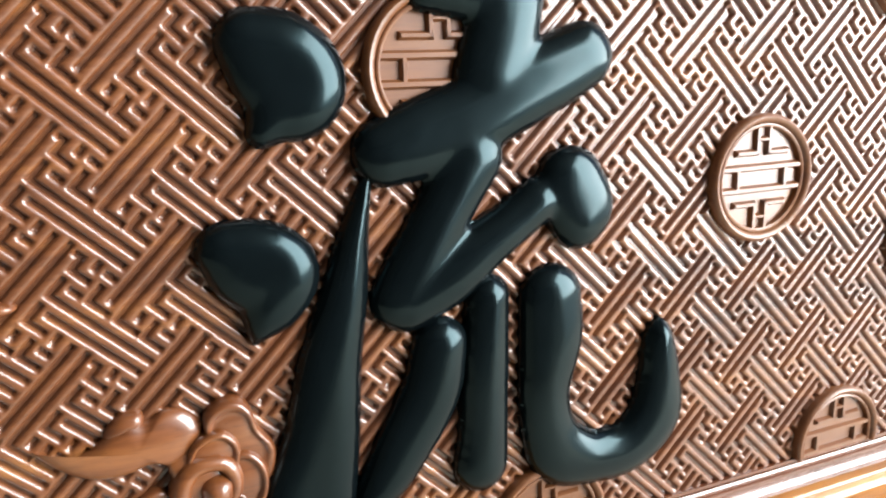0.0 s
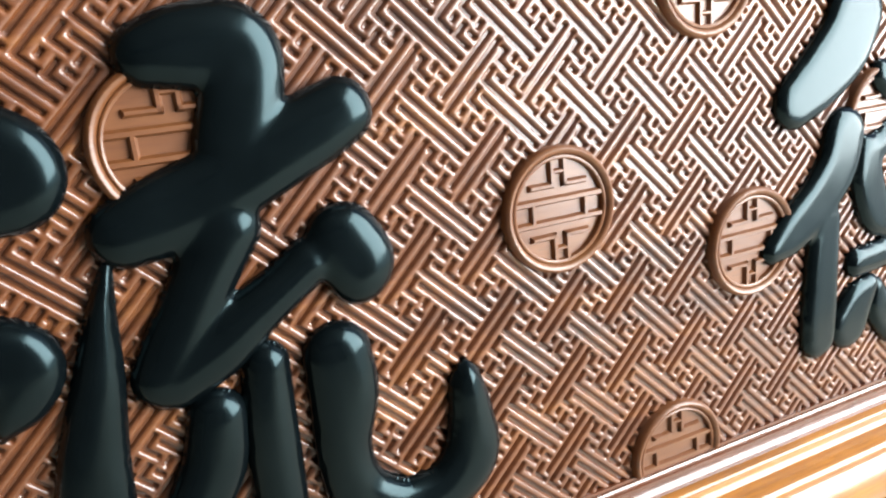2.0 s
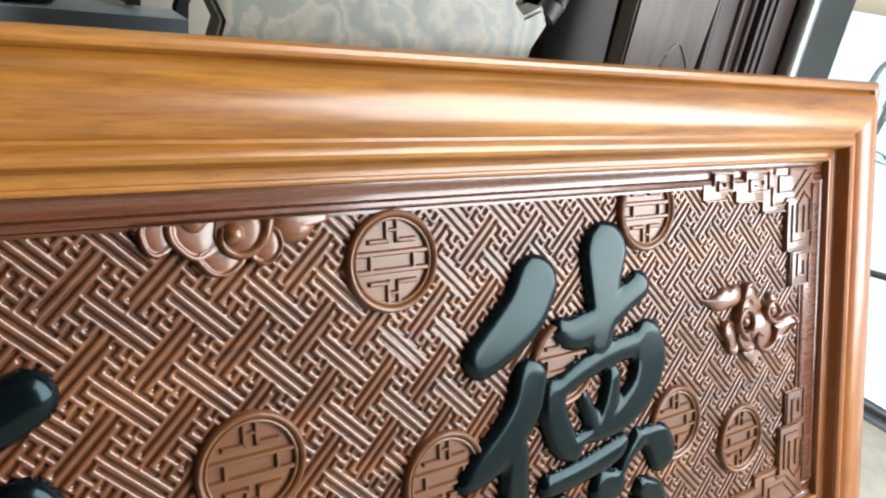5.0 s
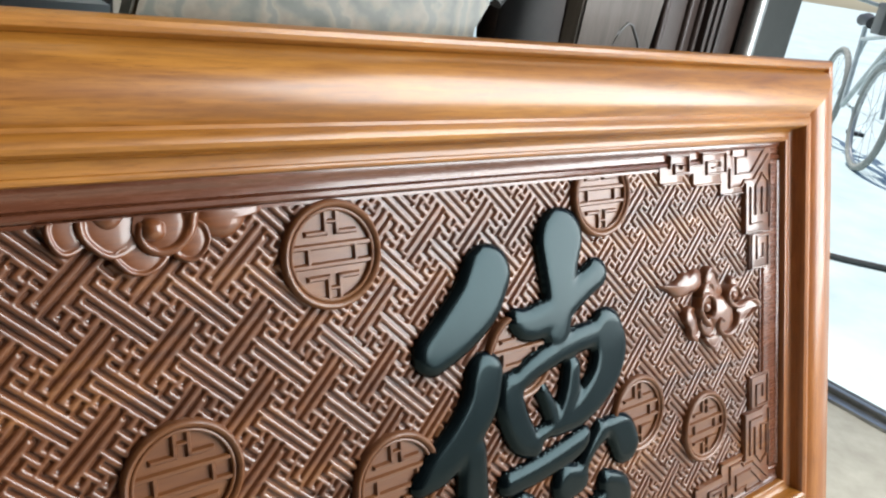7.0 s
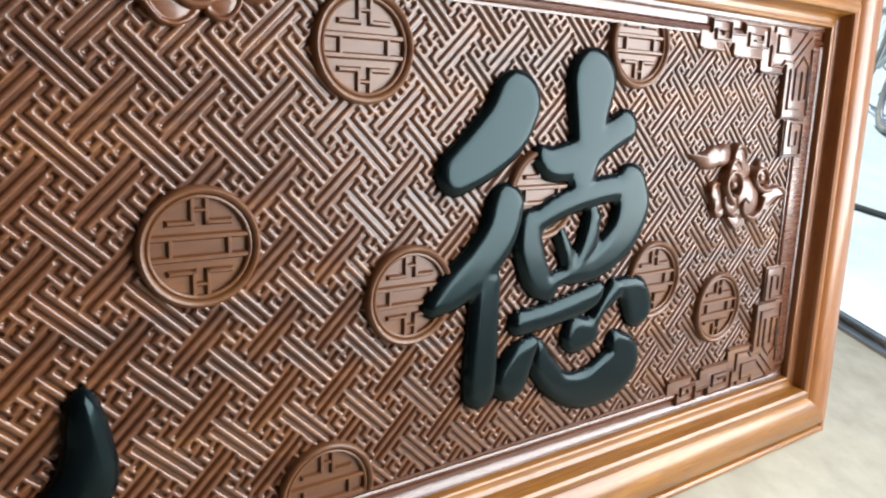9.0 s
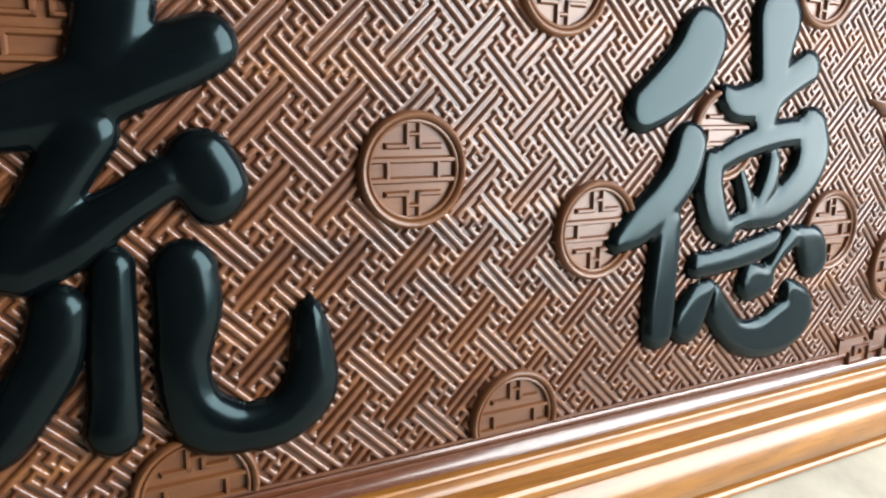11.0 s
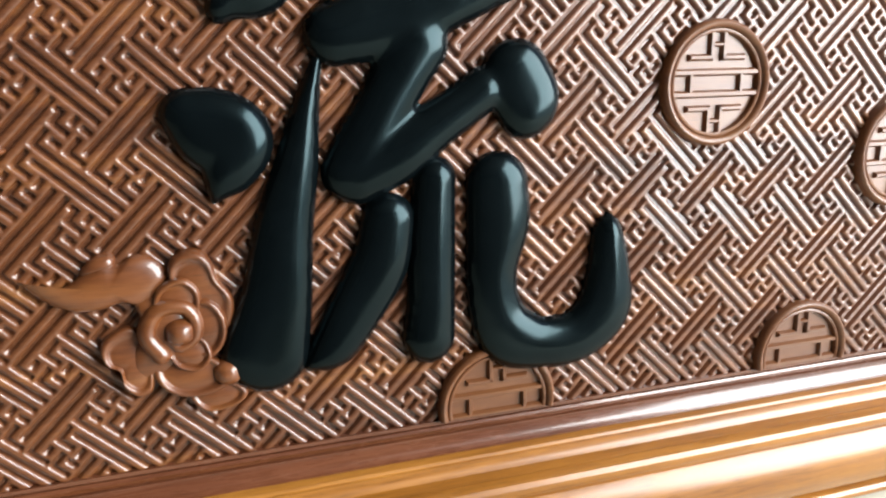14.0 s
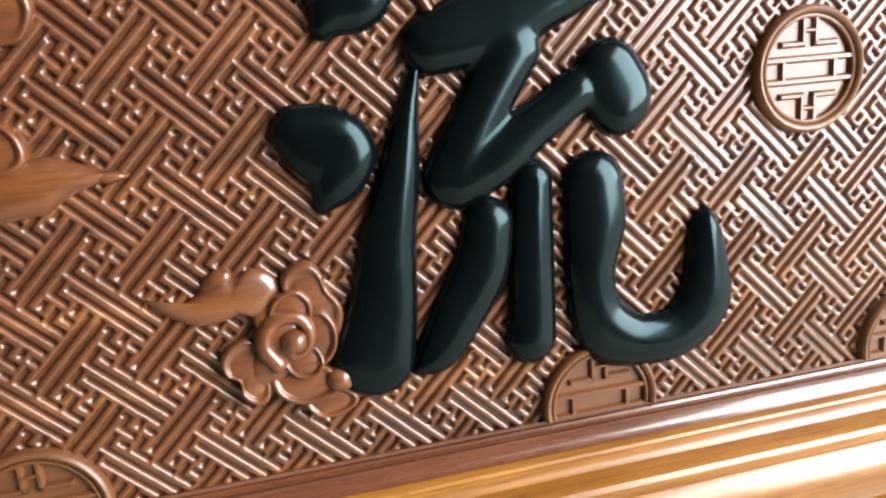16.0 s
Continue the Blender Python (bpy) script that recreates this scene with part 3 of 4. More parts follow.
def petal(bm, outline, high, rim, inward):
    """A carved cloud petal of free outline: pillowed, or (rim) dished with a rolled rim and tilted up to the cloud's middle."""
    q = np.array(outline, float)
    n = len(q)
    ring = []
    for i in range(n):
        a, b, c, d = q[i - 1], q[i], q[(i + 1) % n], q[(i + 2) % n]
        for t in np.arange(5) / 5:
            ring.append(0.5 * (2 * b + (c - a) * t + (2 * a - 5 * b + 4 * c - d) * t * t + (3 * b - a - 3 * c + d) * t ** 3))
    ring = np.array(ring)
    mid = ring.mean(0)
    size = np.linalg.norm(ring - mid, axis=1).mean()
    away = np.array(inward) - mid
    far = np.linalg.norm(away)
    away = away / far if far > 0.004 else away * 0
    if rim:
        prof = [(0.0, 0.78), (0.25, 0.77), (0.48, 0.73), (0.62, 0.68), (0.70, 0.64), (0.73, 0.70), (0.78, 0.84), (0.84, 0.93), (0.90, 0.90), (0.95, 0.74), (0.985, 0.45), (1.0, 0.1), (1.0, -0.4)]
    else:
        prof = [(0.0, 1.0), (0.3, 0.97), (0.5, 0.92), (0.68, 0.83), (0.82, 0.68), (0.92, 0.46), (0.98, 0.22), (1.0, 0.05), (1.0, -0.4)]

    def at(p, k, hh):
        turn = p - mid
        turn = turn / max(np.linalg.norm(turn), 1e-6)
        pos = mid + (p - mid) * k + away * (0.18 * size * (1 - k))
        if rim and 0.65 < k < 0.97:
            hh = 0.70 + (hh - 0.70) * float(np.clip((0.75 - turn @ away) / 0.9, 0, 1))
        lift = -0.10 * float((pos - mid) @ away) if hh > 0 and rim else 0.0
        return (pos[0], -(high * hh + lift), pos[1])
    top = bm.verts.new(at(mid + away * 1e-6, 0, prof[0][1]))
    rings = [[bm.verts.new(at(p, k, hh)) for k, hh in prof[1:]] for p in ring]
    for i, p in enumerate(rings):
        r = rings[(i + 1) % len(rings)]
        bm.faces.new((top, r[0], p[0]))
        for j in range(len(p) - 1):
            bm.faces.new((p[j], r[j], r[j + 1], p[j + 1]))


def coil(bm, stations, thick, high):
    """A rolled cloud end: a rounded band that winds inwards and thins."""
    k = len(stations)
    stroke_mesh(bm, [(x, z, thick * (1.0 - 0.42 * i / (k - 1))) for i, (x, z) in enumerate(stations)], high, foot=0.003, soft=thick * 1.15, across=10, crown=0.0008)


def cloud_carving(label, middle, petals, coils, balls, clip_top=None):
    """A cloud: the first petal is the body; the other petals, the coils and the balls at their ends are its parts."""
    def made(name, bm, parent, text=""):
        if clip_top is not None:
            bmesh.ops.bisect_plane(bm, geom=bm.verts[:] + bm.edges[:] + bm.faces[:], plane_co=(0, 0, clip_top), plane_no=(0, 0, 1), clear_outer=True)
        return part(name, bm, CLOUDWOOD, parent, text, angle=62)
    body = None
    for rim, high, outline in petals:
        bm = bmesh.new()
        petal(bm, outline, high, rim, middle)
        ob = made("petal" if body else "cloud_carving", bm, body or plaque, "" if body else label)
        body = body or ob
    for thick, high, stations in coils:
        bm = bmesh.new()
        coil(bm, stations, thick, high)
        made("coil", bm, body)
    for x, z, r, high in balls:
        bm = bmesh.new()
        stroke_mesh(bm, [(x - 0.0008, z, r), (x + 0.0008, z, r)], high, foot=0.003, soft=r, across=14)
        made("ball", bm, body)
    return body


cloud_carving("carved scrolling cloud with a flame tail in red-brown wood", (-0.452, 0.228), [
    (False, 0.0095, [(-0.478, 0.256), (-0.453, 0.258), (-0.440, 0.230), (-0.452, 0.200), (-0.470, 0.188), (-0.488, 0.192), (-0.486, 0.212), (-0.476, 0.231)]),
    (False, 0.0090, [(-0.550, 0.273), (-0.533, 0.264), (-0.519, 0.268), (-0.508, 0.278), (-0.498, 0.284), (-0.486, 0.280), (-0.475, 0.285), (-0.463, 0.282), (-0.454, 0.270), (-0.460, 0.254), (-0.471, 0.247), (-0.486, 0.251), (-0.502, 0.247), (-0.519, 0.248), (-0.535, 0.256)]),
    (False, 0.0078, [(-0.512, 0.274), (-0.503, 0.286), (-0.490, 0.287), (-0.488, 0.280), (-0.497, 0.277)]),
    (True, 0.0100, [(-0.505, 0.220), (-0.497, 0.229), (-0.482, 0.232), (-0.473, 0.214), (-0.471, 0.191), (-0.474, 0.181), (-0.483, 0.179), (-0.492, 0.188), (-0.494, 0.201), (-0.503, 0.208)]),
    (True, 0.0098, [(-0.454, 0.266), (-0.452, 0.279), (-0.442, 0.286), (-0.431, 0.285), (-0.424, 0.277), (-0.420, 0.263), (-0.410, 0.245), (-0.416, 0.222), (-0.435, 0.226), (-0.449, 0.246)]),
    (True, 0.0095, [(-0.449, 0.181), (-0.430, 0.186), (-0.407, 0.176), (-0.408, 0.166), (-0.423, 0.160), (-0.437, 0.160), (-0.447, 0.169)]),
    (True, 0.0110, [(-0.470, 0.213), (-0.444, 0.208), (-0.422, 0.198), (-0.418, 0.181), (-0.435, 0.174), (-0.453, 0.175), (-0.466, 0.183), (-0.472, 0.196)]),
    (True, 0.0118, [(-0.467, 0.246), (-0.463, 0.259), (-0.453, 0.266), (-0.442, 0.267), (-0.433, 0.256), (-0.435, 0.239), (-0.449, 0.232), (-0.462, 0.234)]),
    (True, 0.0112, [(-0.441, 0.247), (-0.427, 0.249), (-0.417, 0.235), (-0.418, 0.216), (-0.429, 0.203), (-0.446, 0.209), (-0.448, 0.228)]),
    (True, 0.0125, [(-0.461, 0.222), (-0.436, 0.221), (-0.428, 0.206), (-0.437, 0.195), (-0.451, 0.197), (-0.460, 0.208)]),
    (False, 0.0085, [(-0.427, 0.187), (-0.410, 0.182), (-0.394, 0.180), (-0.367, 0.184), (-0.377, 0.173), (-0.400, 0.169), (-0.418, 0.174)])],
    [(0.0080, 0.0135, [(-0.464, 0.211), (-0.472, 0.226), (-0.467, 0.240), (-0.457, 0.246), (-0.444, 0.244), (-0.438, 0.233), (-0.440, 0.221), (-0.450, 0.215), (-0.457, 0.222)])],
    [(-0.4495, 0.2265, 0.0105, 0.0150), (-0.419, 0.190, 0.0105, 0.0125)])
cloud_carving("carved cloud with a pointed tail in red-brown wood", (-0.640, 0.390), [
    (False, 0.0110, [(-0.552, 0.365), (-0.560, 0.367), (-0.571, 0.372), (-0.580, 0.376), (-0.592, 0.380), (-0.608, 0.380), (-0.632, 0.380), (-0.650, 0.361), (-0.639, 0.341), (-0.615, 0.340), (-0.599, 0.343), (-0.586, 0.351), (-0.574, 0.356), (-0.561, 0.359)]),
    (False, 0.0080, [(-0.572, 0.364), (-0.558, 0.367), (-0.546, 0.364), (-0.547, 0.360), (-0.560, 0.358)]),
    (True, 0.0120, [(-0.640, 0.405), (-0.618, 0.406), (-0.608, 0.399), (-0.603, 0.387), (-0.606, 0.376), (-0.618, 0.371), (-0.640, 0.375), (-0.650, 0.390)]),
    (True, 0.0085, [(-0.628, 0.478), (-0.614, 0.496), (-0.592, 0.494), (-0.583, 0.474), (-0.596, 0.454), (-0.618, 0.456)])],
    [(0.0060, 0.0140, [(-0.660, 0.372), (-0.638, 0.376), (-0.628, 0.392), (-0.638, 0.408), (-0.655, 0.408), (-0.662, 0.394), (-0.652, 0.386)])], [(-0.649, 0.394, 0.0085, 0.0150)])
cloud_carving("carved cloud of dished lobes hanging from the upper border", (-0.006, 0.612), [
    (True, 0.0100, [(-0.064, 0.618), (-0.062, 0.606), (-0.055, 0.596), (-0.044, 0.587), (-0.033, 0.586), (-0.020, 0.593), (-0.012, 0.610), (-0.018, 0.630), (-0.058, 0.630)]),
    (True, 0.0085, [(-0.085, 0.617), (-0.083, 0.604), (-0.076, 0.593), (-0.067, 0.592), (-0.057, 0.599), (-0.058, 0.614), (-0.062, 0.628), (-0.079, 0.626)]),
    (False, 0.0070, [(-0.098, 0.625), (-0.090, 0.617), (-0.076, 0.613), (-0.074, 0.622), (-0.087, 0.621)]),
    (False, 0.0125, [(-0.055, 0.624), (-0.048, 0.612), (-0.040, 0.609), (-0.032, 0.612), (-0.025, 0.624), (-0.040, 0.632)]),
    (True, 0.0085, [(-0.041, 0.590), (-0.034, 0.578), (-0.025, 0.571), (-0.012, 0.570), (0.001, 0.577), (0.006, 0.587), (-0.014, 0.598), (-0.029, 0.597)]),
    (True, 0.0095, [(0.009, 0.587), (0.015, 0.578), (0.025, 0.576), (0.035, 0.583), (0.041, 0.596), (0.035, 0.612), (0.018, 0.611)]),
    (False, 0.0105, [(0.027, 0.611), (0.038, 0.597), (0.055, 0.593), (0.068, 0.600), (0.076, 0.610), (0.089, 0.614), (0.082, 0.624), (0.035, 0.628)]),
    (True, 0.0130, [(-0.023, 0.611), (-0.021, 0.599), (-0.014, 0.589), (-0.002, 0.584), (0.012, 0.587), (0.023, 0.599), (0.028, 0.616), (0.020, 0.630), (-0.014, 0.627)])],
    [(0.0058, 0.0125, [(0.026, 0.618), (0.022, 0.602), (0.011, 0.591), (-0.002, 0.588), (-0.012, 0.593), (-0.017, 0.602), (-0.016, 0.611)])],
    [(-0.0070, 0.6070, 0.0105, 0.0150)], FZ1 + 0.0015)
cloud_carving("carved winged cloud with twin coils in red-brown wood", (0.786, 0.415), [
    (False, 0.0120, [(0.762, 0.418), (0.794, 0.428), (0.820, 0.412), (0.829, 0.385), (0.821, 0.370), (0.802, 0.362), (0.778, 0.367), (0.765, 0.390)]),
    (False, 0.0110, [(0.648, 0.461), (0.674, 0.458), (0.690, 0.464), (0.706, 0.472), (0.718, 0.470), (0.733, 0.474), (0.747, 0.468), (0.748, 0.450), (0.734, 0.441), (0.718, 0.441), (0.701, 0.437), (0.684, 0.440), (0.670, 0.450)]),
    (True, 0.0120, [(0.746, 0.450), (0.747, 0.466), (0.758, 0.475), (0.774, 0.468), (0.785, 0.450), (0.799, 0.430), (0.781, 0.416), (0.757, 0.438)]),
    (True, 0.0130, [(0.736, 0.433), (0.742, 0.448), (0.756, 0.454), (0.772, 0.443), (0.783, 0.425), (0.777, 0.410), (0.748, 0.416)]),
    (True, 0.0100, [(0.704, 0.415), (0.703, 0.403), (0.713, 0.391), (0.716, 0.377), (0.728, 0.368), (0.740, 0.371), (0.744, 0.390), (0.737, 0.413), (0.717, 0.422)]),
    (True, 0.0120, [(0.734, 0.400), (0.739, 0.383), (0.753, 0.371), (0.767, 0.366), (0.779, 0.373), (0.776, 0.393), (0.752, 0.404)]),
    (True, 0.0090, [(0.752, 0.370), (0.762, 0.357), (0.775, 0.348), (0.788, 0.351), (0.797, 0.364), (0.775, 0.374)]),
    (False, 0.0100, [(0.802, 0.366), (0.819, 0.373), (0.829, 0.380), (0.836, 0.367), (0.821, 0.356), (0.807, 0.357)]),
    (False, 0.0110, [(0.812, 0.434), (0.818, 0.448), (0.828, 0.451), (0.835, 0.440), (0.848, 0.427), (0.848, 0.411), (0.832, 0.402), (0.818, 0.414)]),
    (True, 0.0115, [(0.820, 0.390), (0.843, 0.399), (0.862, 0.408), (0.882, 0.409), (0.897, 0.397), (0.882, 0.393), (0.870, 0.385), (0.851, 0.374), (0.831, 0.374)])],
    [(0.0052, 0.0155, [(0.754, 0.390), (0.740, 0.403), (0.733, 0.418), (0.740, 0.430), (0.752, 0.434), (0.766, 0.427), (0.770, 0.412), (0.764, 0.400), (0.754, 0.400)]),
     (0.0050, 0.0155, [(0.843, 0.405), (0.826, 0.405), (0.809, 0.413), (0.803, 0.424), (0.808, 0.433), (0.820, 0.437), (0.832, 0.430), (0.835, 0.419), (0.827, 0.413)]),
     (0.0048, 0.0145, [(0.831, 0.392), (0.823, 0.374), (0.806, 0.366), (0.788, 0.371), (0.778, 0.384), (0.784, 0.394), (0.793, 0.388)])],
    [(0.751, 0.416, 0.0085, 0.0120), (0.819, 0.4225, 0.0080, 0.0120)])

# ---- things behind the plaque ----
def marble():
    m, n, l, b = nodes("veined_green_marble", 0.35)
    warp = noise_at(n, l, 2.2, (1, 1, 0.5), 5, 0.8)
    tc, wv = n.new("ShaderNodeTexCoord"), n.new("ShaderNodeTexWave")
    wv.wave_type, wv.bands_direction = "BANDS", "X"
    wv.inputs["Scale"].default_value, wv.inputs["Distortion"].default_value = 3.2, 18.0
    wv.inputs["Detail"].default_value, wv.inputs["Detail Scale"].default_value = 6.0, 2.2
    l.new(tc.outputs["Object"], wv.inputs[0])
    col = ramp(n, l, wv.outputs["Fac"], [(0.02, (0.085, 0.092, 0.078)), (0.25, (0.13, 0.13, 0.108)), (0.5, (0.17, 0.145, 0.115)), (0.8, (0.20, 0.175, 0.145)), (0.95, (0.12, 0.125, 0.108))])
    col = mix(n, l, 0.7, col, ramp(n, l, warp, [(0.35, (0.55, 0.65, 0.6)), (0.65, (1.05, 1.0, 0.95))]), "MULTIPLY")
    l.new(col, b.inputs["Base Color"])
    return m


MARBLE = marble()
GREYWOOD = wood("weathered_grey_wood", (0.045, 0.036, 0.030), (0.085, 0.072, 0.062), (0.13, 0.115, 0.10), "z", 0.55, 0.05, 0.3)
BLACK = plain("black_rubber", (0.012, 0.012, 0.012), (0.022, 0.022, 0.022), 30, 0.5)
PALEBLUE = plain("pale_blue_paint", (0.34, 0.42, 0.46), (0.42, 0.50, 0.54), 20, 0.4)
CREAM = plain("cream_board", (0.42, 0.38, 0.31), (0.52, 0.47, 0.39), 10, 0.6)
JAMBPAINT = plain("dark_jamb_paint", (0.018, 0.019, 0.016), (0.030, 0.031, 0.027), 14, 0.5)
GREYPAINT = plain("grey_painted_panel", (0.055, 0.055, 0.052), (0.08, 0.08, 0.075), 14, 0.45)


def outline_slab(name, pts, y0, y1, material, label, category, m=None):
    """An upright slab with a free outline in x and z and eased edges."""
    bm = bmesh.new()
    f = bm.faces.new([bm.verts.new((x, y0, z)) for x, z in pts])
    r = bmesh.ops.extrude_face_region(bm, geom=[f])
    bmesh.ops.translate(bm, vec=(0, y1 - y0, 0), verts=[v for v in r["geom"] if isinstance(v, bmesh.types.BMVert)])
    bmesh.ops.bevel(bm, geom=[e for e in bm.edges if abs(e.verts[0].co.y - e.verts[1].co.y) < 1e-6], offset=0.004, segments=2, affect="EDGES")
    ob = part(name, bm, material, None, angle=35)
    if m is not None:
        ob.matrix_world = m
    return tagged(ob, label, category)


# live-edged marble slab on which the plaque leans
edge = [(-0.006, 0.0), (-0.012, 0.30), (0.000, 0.55), (-0.010, 0.72), (0.006, 0.785), (-0.014, 0.82), (0.010, 0.95), (0.06, 1.10), (0.16, 1.16), (0.27, 1.12), (0.33, 1.02), (0.36, 0.93), (0.372, 0.86), (0.35, 0.845), (0.335, 0.83), (0.352, 0.818), (0.376, 0.83),
        (0.388, 0.81), (0.372, 0.782), (0.362, 0.70), (0.37, 0.40), (0.36, 0.0)]
outline_slab("marble_slab", edge, 0.282, 0.318, MARBLE, "veined grey-green marble slab with a natural edge", "stone slab")
outline_slab("grey_wood_slab", [(0.70, 0.0), (0.71, 0.6), (0.735, 1.2), (0.955, 1.2), (0.885, 0.6), (0.86, 0.0)], 0.452, 0.49, GREYWOOD, "grey weathered wooden slab standing on end", "wood slab")


def tube(bm, pts, r, seg=10, closed=False):
    p = [Vector(q) for q in pts]
    rings = []
    for i, c in enumerate(p):
        a, b = (p[i - 1] if i or closed else p[i]), (p[(i + 1) % len(p)] if i < len(p) - 1 or closed else p[i])
        t = (b - a).normalized()
        u = t.cross(Vector((0.31, 0.2, 0.93))).normalized()
        v = t.cross(u)
        rings.append([bm.verts.new(c + (u * math.cos(k * 2 * math.pi / seg) + v * math.sin(k * 2 * math.pi / seg)) * r) for k in range(seg)])
    pairs = list(zip(rings[:-1], rings[1:])) + ([(rings[-1], rings[0])] if closed else [])
    for s, e in pairs:
        for k in range(seg):
            bm.faces.new((s[k], s[(k + 1) % seg], e[(k + 1) % seg], e[k]))
    if not closed:
        bm.faces.new(rings[0][::-1])
        bm.faces.new(rings[-1])


def arc(cx, y, cz, rx, rz, a0, a1, n):
    return [(cx + rx * math.cos(radians(a0 + (a1 - a0) * i / n)), y, cz + rz * math.sin(radians(a0 + (a1 - a0) * i / n))) for i in range(n + 1)]


# office chair behind the slab: black arm on a pale blue post
chair = empty("chair", "black and pale blue chair behind the marble slab", "chair", m=Matrix.Translation((0.53, 0.47, 0)))
bm = bmesh.new()
tube(bm, [(0.015, 0, 0.80), (0.03, 0, 0.82), (0.045, 0, 0.86), (0.05, 0, 0.93), (0.04, 0, 1.0)], 0.018)
part("armrest", bm, BLACK, chair, "black moulded armrest")
bm = bmesh.new()
tube(bm, [(-0.005, 0.0, 0.0), (-0.005, 0.0, 0.5), (-0.012, 0.0, 0.72), (-0.02, 0.0, 0.79), (0.015, 0.0, 0.81)], 0.012)
part("post", bm, PALEBLUE, chair, "pale blue steel post")
# wire loop hooked over the back of the plaque
bm = bmesh.new()
tube(bm, [(0.629, 0.30, 0.70), (0.632, 0.31, 0.765), (0.655, 0.32, 0.787), (0.670, 0.32, 0.800), (0.680, 0.32, 0.798), (0.700, 0.32, 0.775), (0.712, 0.30, 0.70)], 0.0022, 8)
tagged(part("wire_loop", bm, GREYPAINT, None), "bent steel wire loop behind the plaque", "wire")
# shelf and post at the far end
slab("shelf_board", -0.60, 0.046, 0.52, 0.60, 0.715, 0.748, PALEBLUE, "pale grey-blue shelf board on a dark post", "shelf", kind="")
slab("shelf_post", -0.012, 0.004, 0.57, 0.60, 0.752, 1.3, DARKWALL, "dark upright post behind a shelf", "post", kind="")
outline_slab("dark_bracket", [(0.048, 0.0), (0.050, 0.752), (0.058, 0.775), (0.050, 0.80), (0.060, 0.83), (0.066, 0.80), (0.082, 0.775), (0.070, 0.755), (0.068, 0.0)], 0.60, 0.612, BLACK, "black forged bracket beside the slab", "bracket")
outline_slab("grey_cushion", [(-0.30, 0.750), (-0.095, 0.750), (-0.090, 0.755), (-0.096, 0.760), (-0.11, 0.766), (-0.14, 0.772), (-0.30, 0.780)], 0.54, 0.60, GREYPAINT, "dark grey cushion lying on a shelf", "cushion")

# back wall: cream plaster, then dark ribbed door leaves up to the jamb
slab("wall_north", -4.15, 0.66, 0.66, 0.80, -0.15, 3.35, CREAM, "cream plaster rear wall", "wall")
slab("wall_north_east", 0.66, 1.70, 0.68, 0.80, -0.15, 3.35, DARKWALL, "dark brown boarded rear wall", "wall")
door_leaf = empty("folding_door", "dark brown folding door with raised ribs", "door")
for x0, x1, y in ((0.70, 0.86, 0.64), (0.87, 1.118, 0.635), (1.13, 1.24, 0.625), (1.25, 1.262, 0.60), (1.272, 1.286, 0.60), (1.296, 1.312, 0.60), (1.318, 1.408, 0.63)):
    bm = bmesh.new()
    box(bm, x0, x1, y - 0.012, y + 0.03, 0.0, 2.4, 0.004)
    part("door_board", bm, DARKWALL, door_leaf)
for x in (1.066, 1.125, 1.205, 1.246):
    bm = bmesh.new()
    tube(bm, [(x, 0.612, 0.0), (x, 0.612, 2.4)], 0.009, 10)
    part("rib", bm, DARKWALL, door_leaf)
bm = bmesh.new()
tube(bm, [(1.432, 0.60, 0.0), (1.432, 0.60, 2.4)], 0.021, 20)
tagged(part("steel_tube", bm, STEEL, None), "upright bare steel tube beside the doorway", "pipe")
slab("door_jamb", 1.47, 1.615, 0.60, 0.70, 0.0, 3.02, JAMBPAINT, "dark grey painted door jamb", "door frame")
slab("lintel", 1.56, 1.70, -2.65, 0.70, 3.02, 3.35, PLASTER, "plain wall over the shop opening", "wall")
slab("wall_east", 1.56, 1.70, -5.0, -2.65, -0.15, 3.35, PLASTER, "plain wall beside the shop opening", "wall")
# sill track of the sliding door
track = empty("door_track", "steel sliding-door track set in the threshold", "door track")
for x0, x1, z, mat in ((1.555, 1.585, 0.008, STEEL), (1.592, 1.606, 0.020, STEEL), (1.612, 1.652, 0.006, GREYPAINT)):
    bm = bmesh.new()
    box(bm, x0, x1, -2.64, 0.6, -0.004, z, 0.002)
    part("track_rail", bm, mat, track)

# ---- outside ----
PALEMETAL = plain("pale_bike_paint", (0.38, 0.42, 0.41), (0.50, 0.54, 0.53), 20, 0.35)
TYRE = plain("dusty_tyre", (0.22, 0.23, 0.21), (0.32, 0.33, 0.30), 40, 0.8)


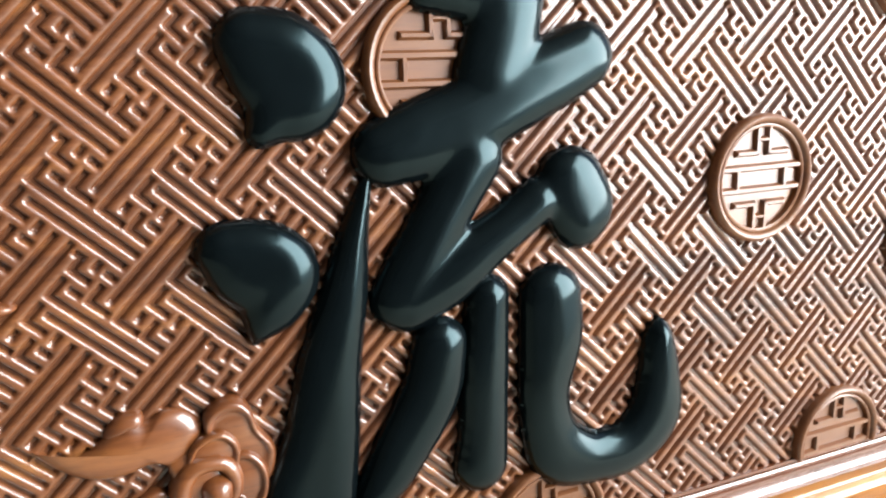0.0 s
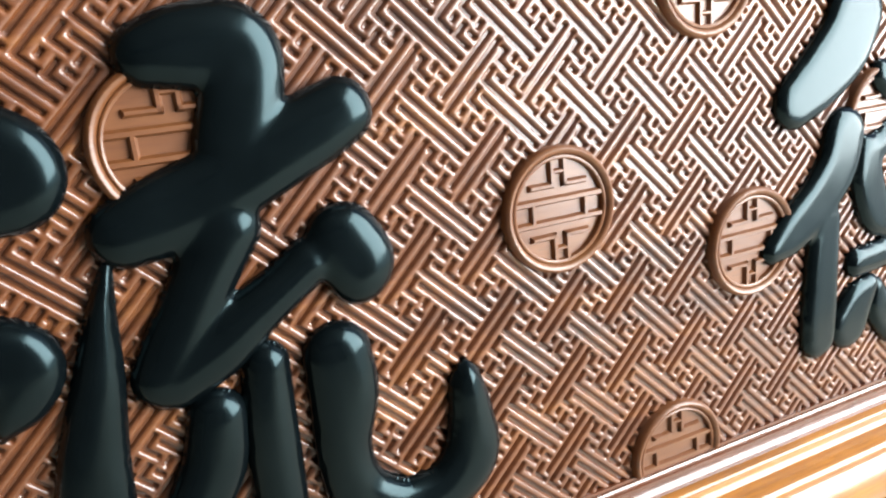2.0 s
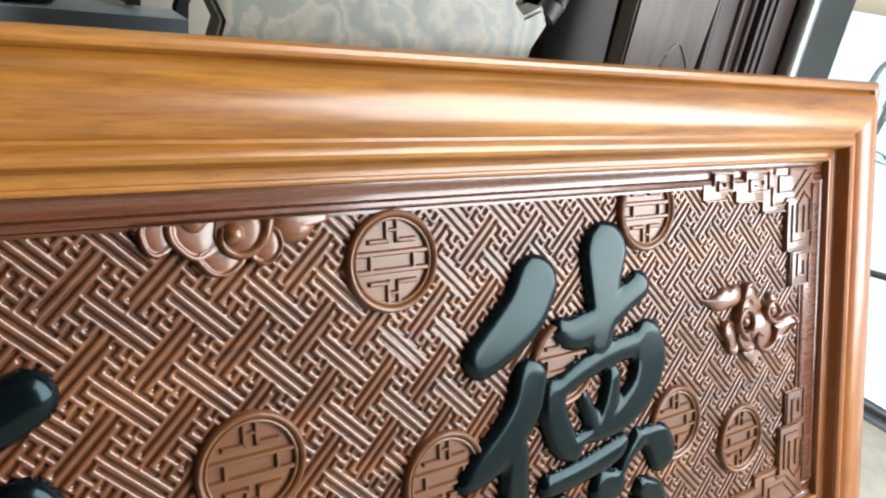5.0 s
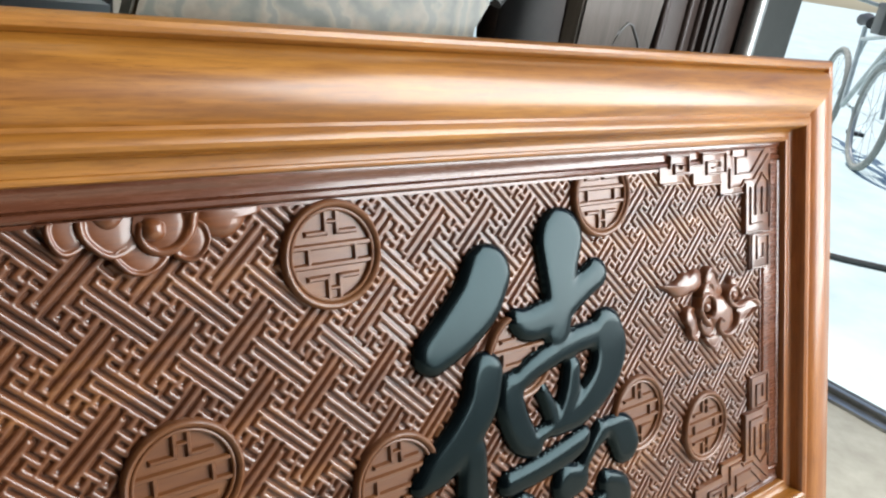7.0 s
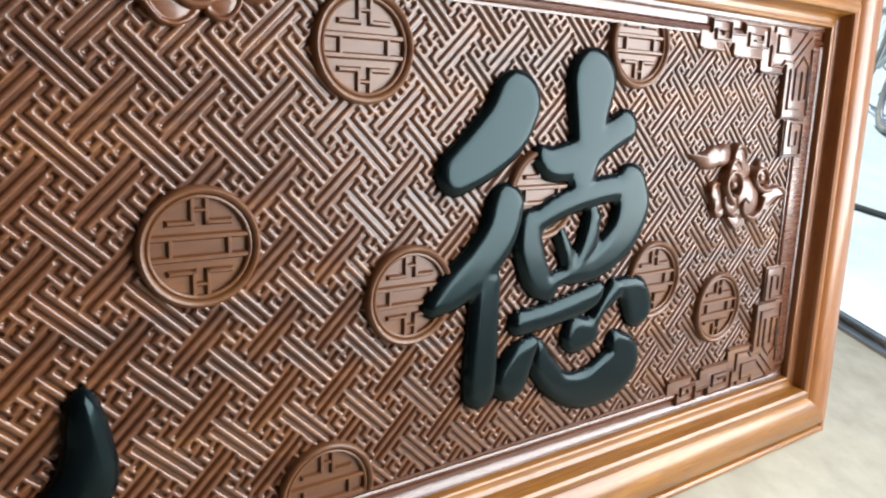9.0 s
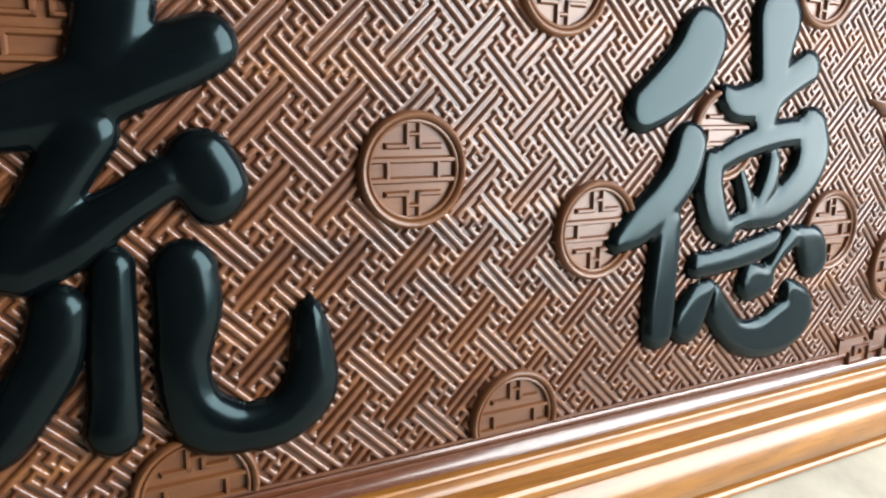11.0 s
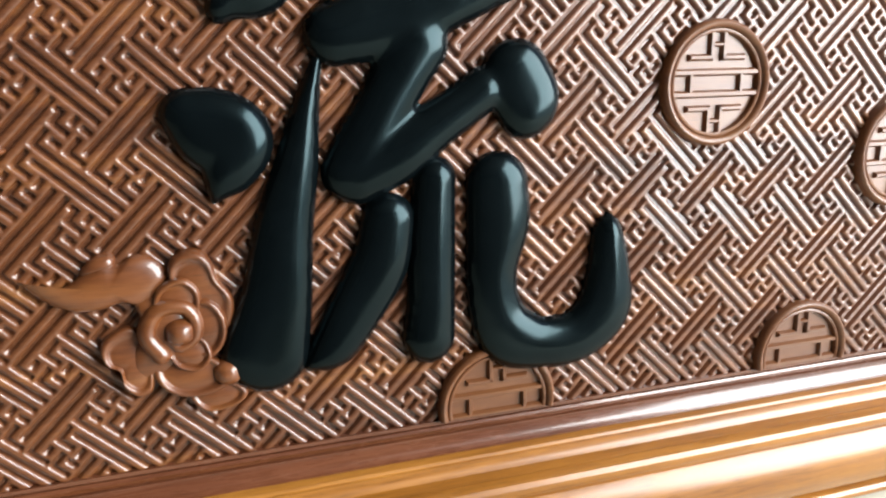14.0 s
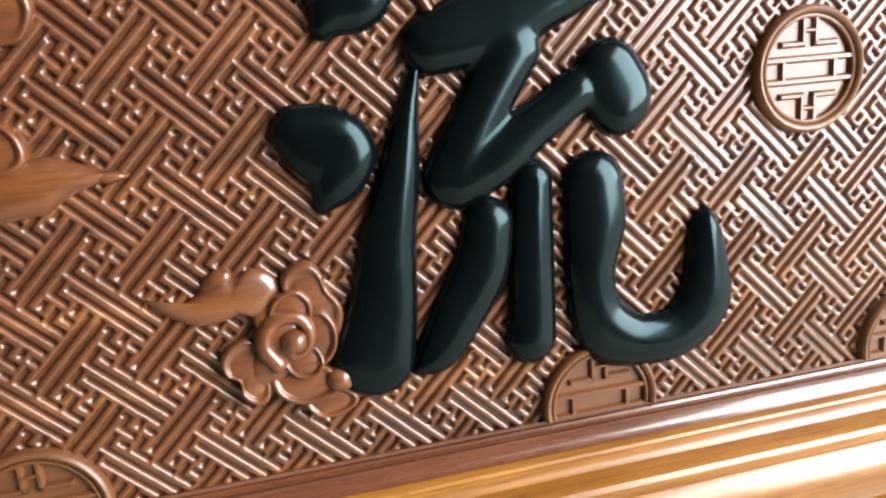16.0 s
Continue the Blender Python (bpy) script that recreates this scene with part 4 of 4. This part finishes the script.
def bicycle():
    root = empty("bicycle", "pale dusty bicycle parked outside the doorway", "bicycle", m=pose(5.05, 1.93, -0.06, 0, 0, 220))
    def wheel(x, name="wheel"):
        bm = bmesh.new()
        ring = [(x + 0.31 * math.cos(a), 0, 0.33 + 0.31 * math.sin(a)) for a in np.linspace(0, 2 * math.pi, 40, endpoint=False)]
        tube(bm, ring, 0.021, 10, True)
        w = part(name, bm, TYRE, root, "dusty rubber tyre")
        bm = bmesh.new()
        tube(bm, [(x + 0.285 * math.cos(a), 0, 0.33 + 0.285 * math.sin(a)) for a in np.linspace(0, 2 * math.pi, 40, endpoint=False)], 0.009, 8, True)
        part("rim", bm, STEEL, w)
        for i in range(14):
            a = i * math.pi / 7
            bm = bmesh.new()
            tube(bm, [(x, 0.015 * (-1) ** i, 0.33), (x + 0.28 * math.cos(a), 0, 0.33 + 0.28 * math.sin(a))], 0.0015, 5)
            part("spoke", bm, STEEL, w)
    wheel(-0.52)
    wheel(0.52)
    for name, pts, r in (("seat_tube", [(-0.12, 0, 0.30), (-0.22, 0, 0.82)], 0.016), ("down_tube", [(-0.12, 0, 0.30), (0.36, 0, 0.72)], 0.018), ("top_tube", [(-0.2, 0, 0.74), (0.34, 0, 0.80)], 0.014),
                         ("chain_stay", [(-0.12, 0.05, 0.30), (-0.52, 0.06, 0.33)], 0.010), ("seat_stay", [(-0.2, 0.03, 0.74), (-0.52, 0.06, 0.33)], 0.009), ("fork", [(0.35, 0, 0.78), (0.42, 0.05, 0.62), (0.52, 0.06, 0.33)], 0.013),
                         ("handlebar", [(0.22, -0.28, 1.0), (0.32, -0.24, 0.98), (0.34, 0, 0.94), (0.32, 0.24, 0.98), (0.22, 0.28, 1.0)], 0.012), ("stem", [(0.35, 0, 0.78), (0.33, 0, 0.95)], 0.014),
                         ("crank", [(-0.12, 0.07, 0.30), (-0.02, 0.09, 0.16)], 0.010), ("kickstand", [(-0.14, -0.06, 0.28), (-0.20, -0.18, 0.02)], 0.010)):
        bm = bmesh.new()
        tube(bm, pts, r, 10)
        part(name, bm, PALEMETAL, root)
    bm = bmesh.new()
    tube(bm, arc(0.52, 0, 0.33, 0.345, 0.345, 20, 165, 16), 0.026, 8)
    part("mudguard", bm, PALEMETAL, root, "pale metal mudguard")
    bm = bmesh.new()
    box(bm, 0.38, 0.56, -0.14, 0.14, 0.80, 0.98, 0.012)
    part("basket", bm, GREYPAINT, root, "grey front basket")
    bm = bmesh.new()
    box(bm, -0.06, 0.02, 0.06, 0.16, 0.13, 0.155, 0.006)
    part("pedal", bm, BLACK, root)
    stroke_pts = [(-0.34, 0, 0.86), (-0.24, 0, 0.87), (-0.10, 0, 0.85)]
    bm = bmesh.new()
    tube(bm, stroke_pts, 0.04, 10)
    part("saddle", bm, BLACK, root, "black saddle")
    return root


bicycle()
bm = bmesh.new()
tube(bm, [(2.62 + 0.05 * i, 1.05 - 0.075 * i + 0.012 * math.sin(i * 1.3), -0.048) for i in range(18)], 0.012, 8)
tagged(part("garden_hose", bm, GREYPAINT, None), "grey hose lying across the bright paving", "hose")
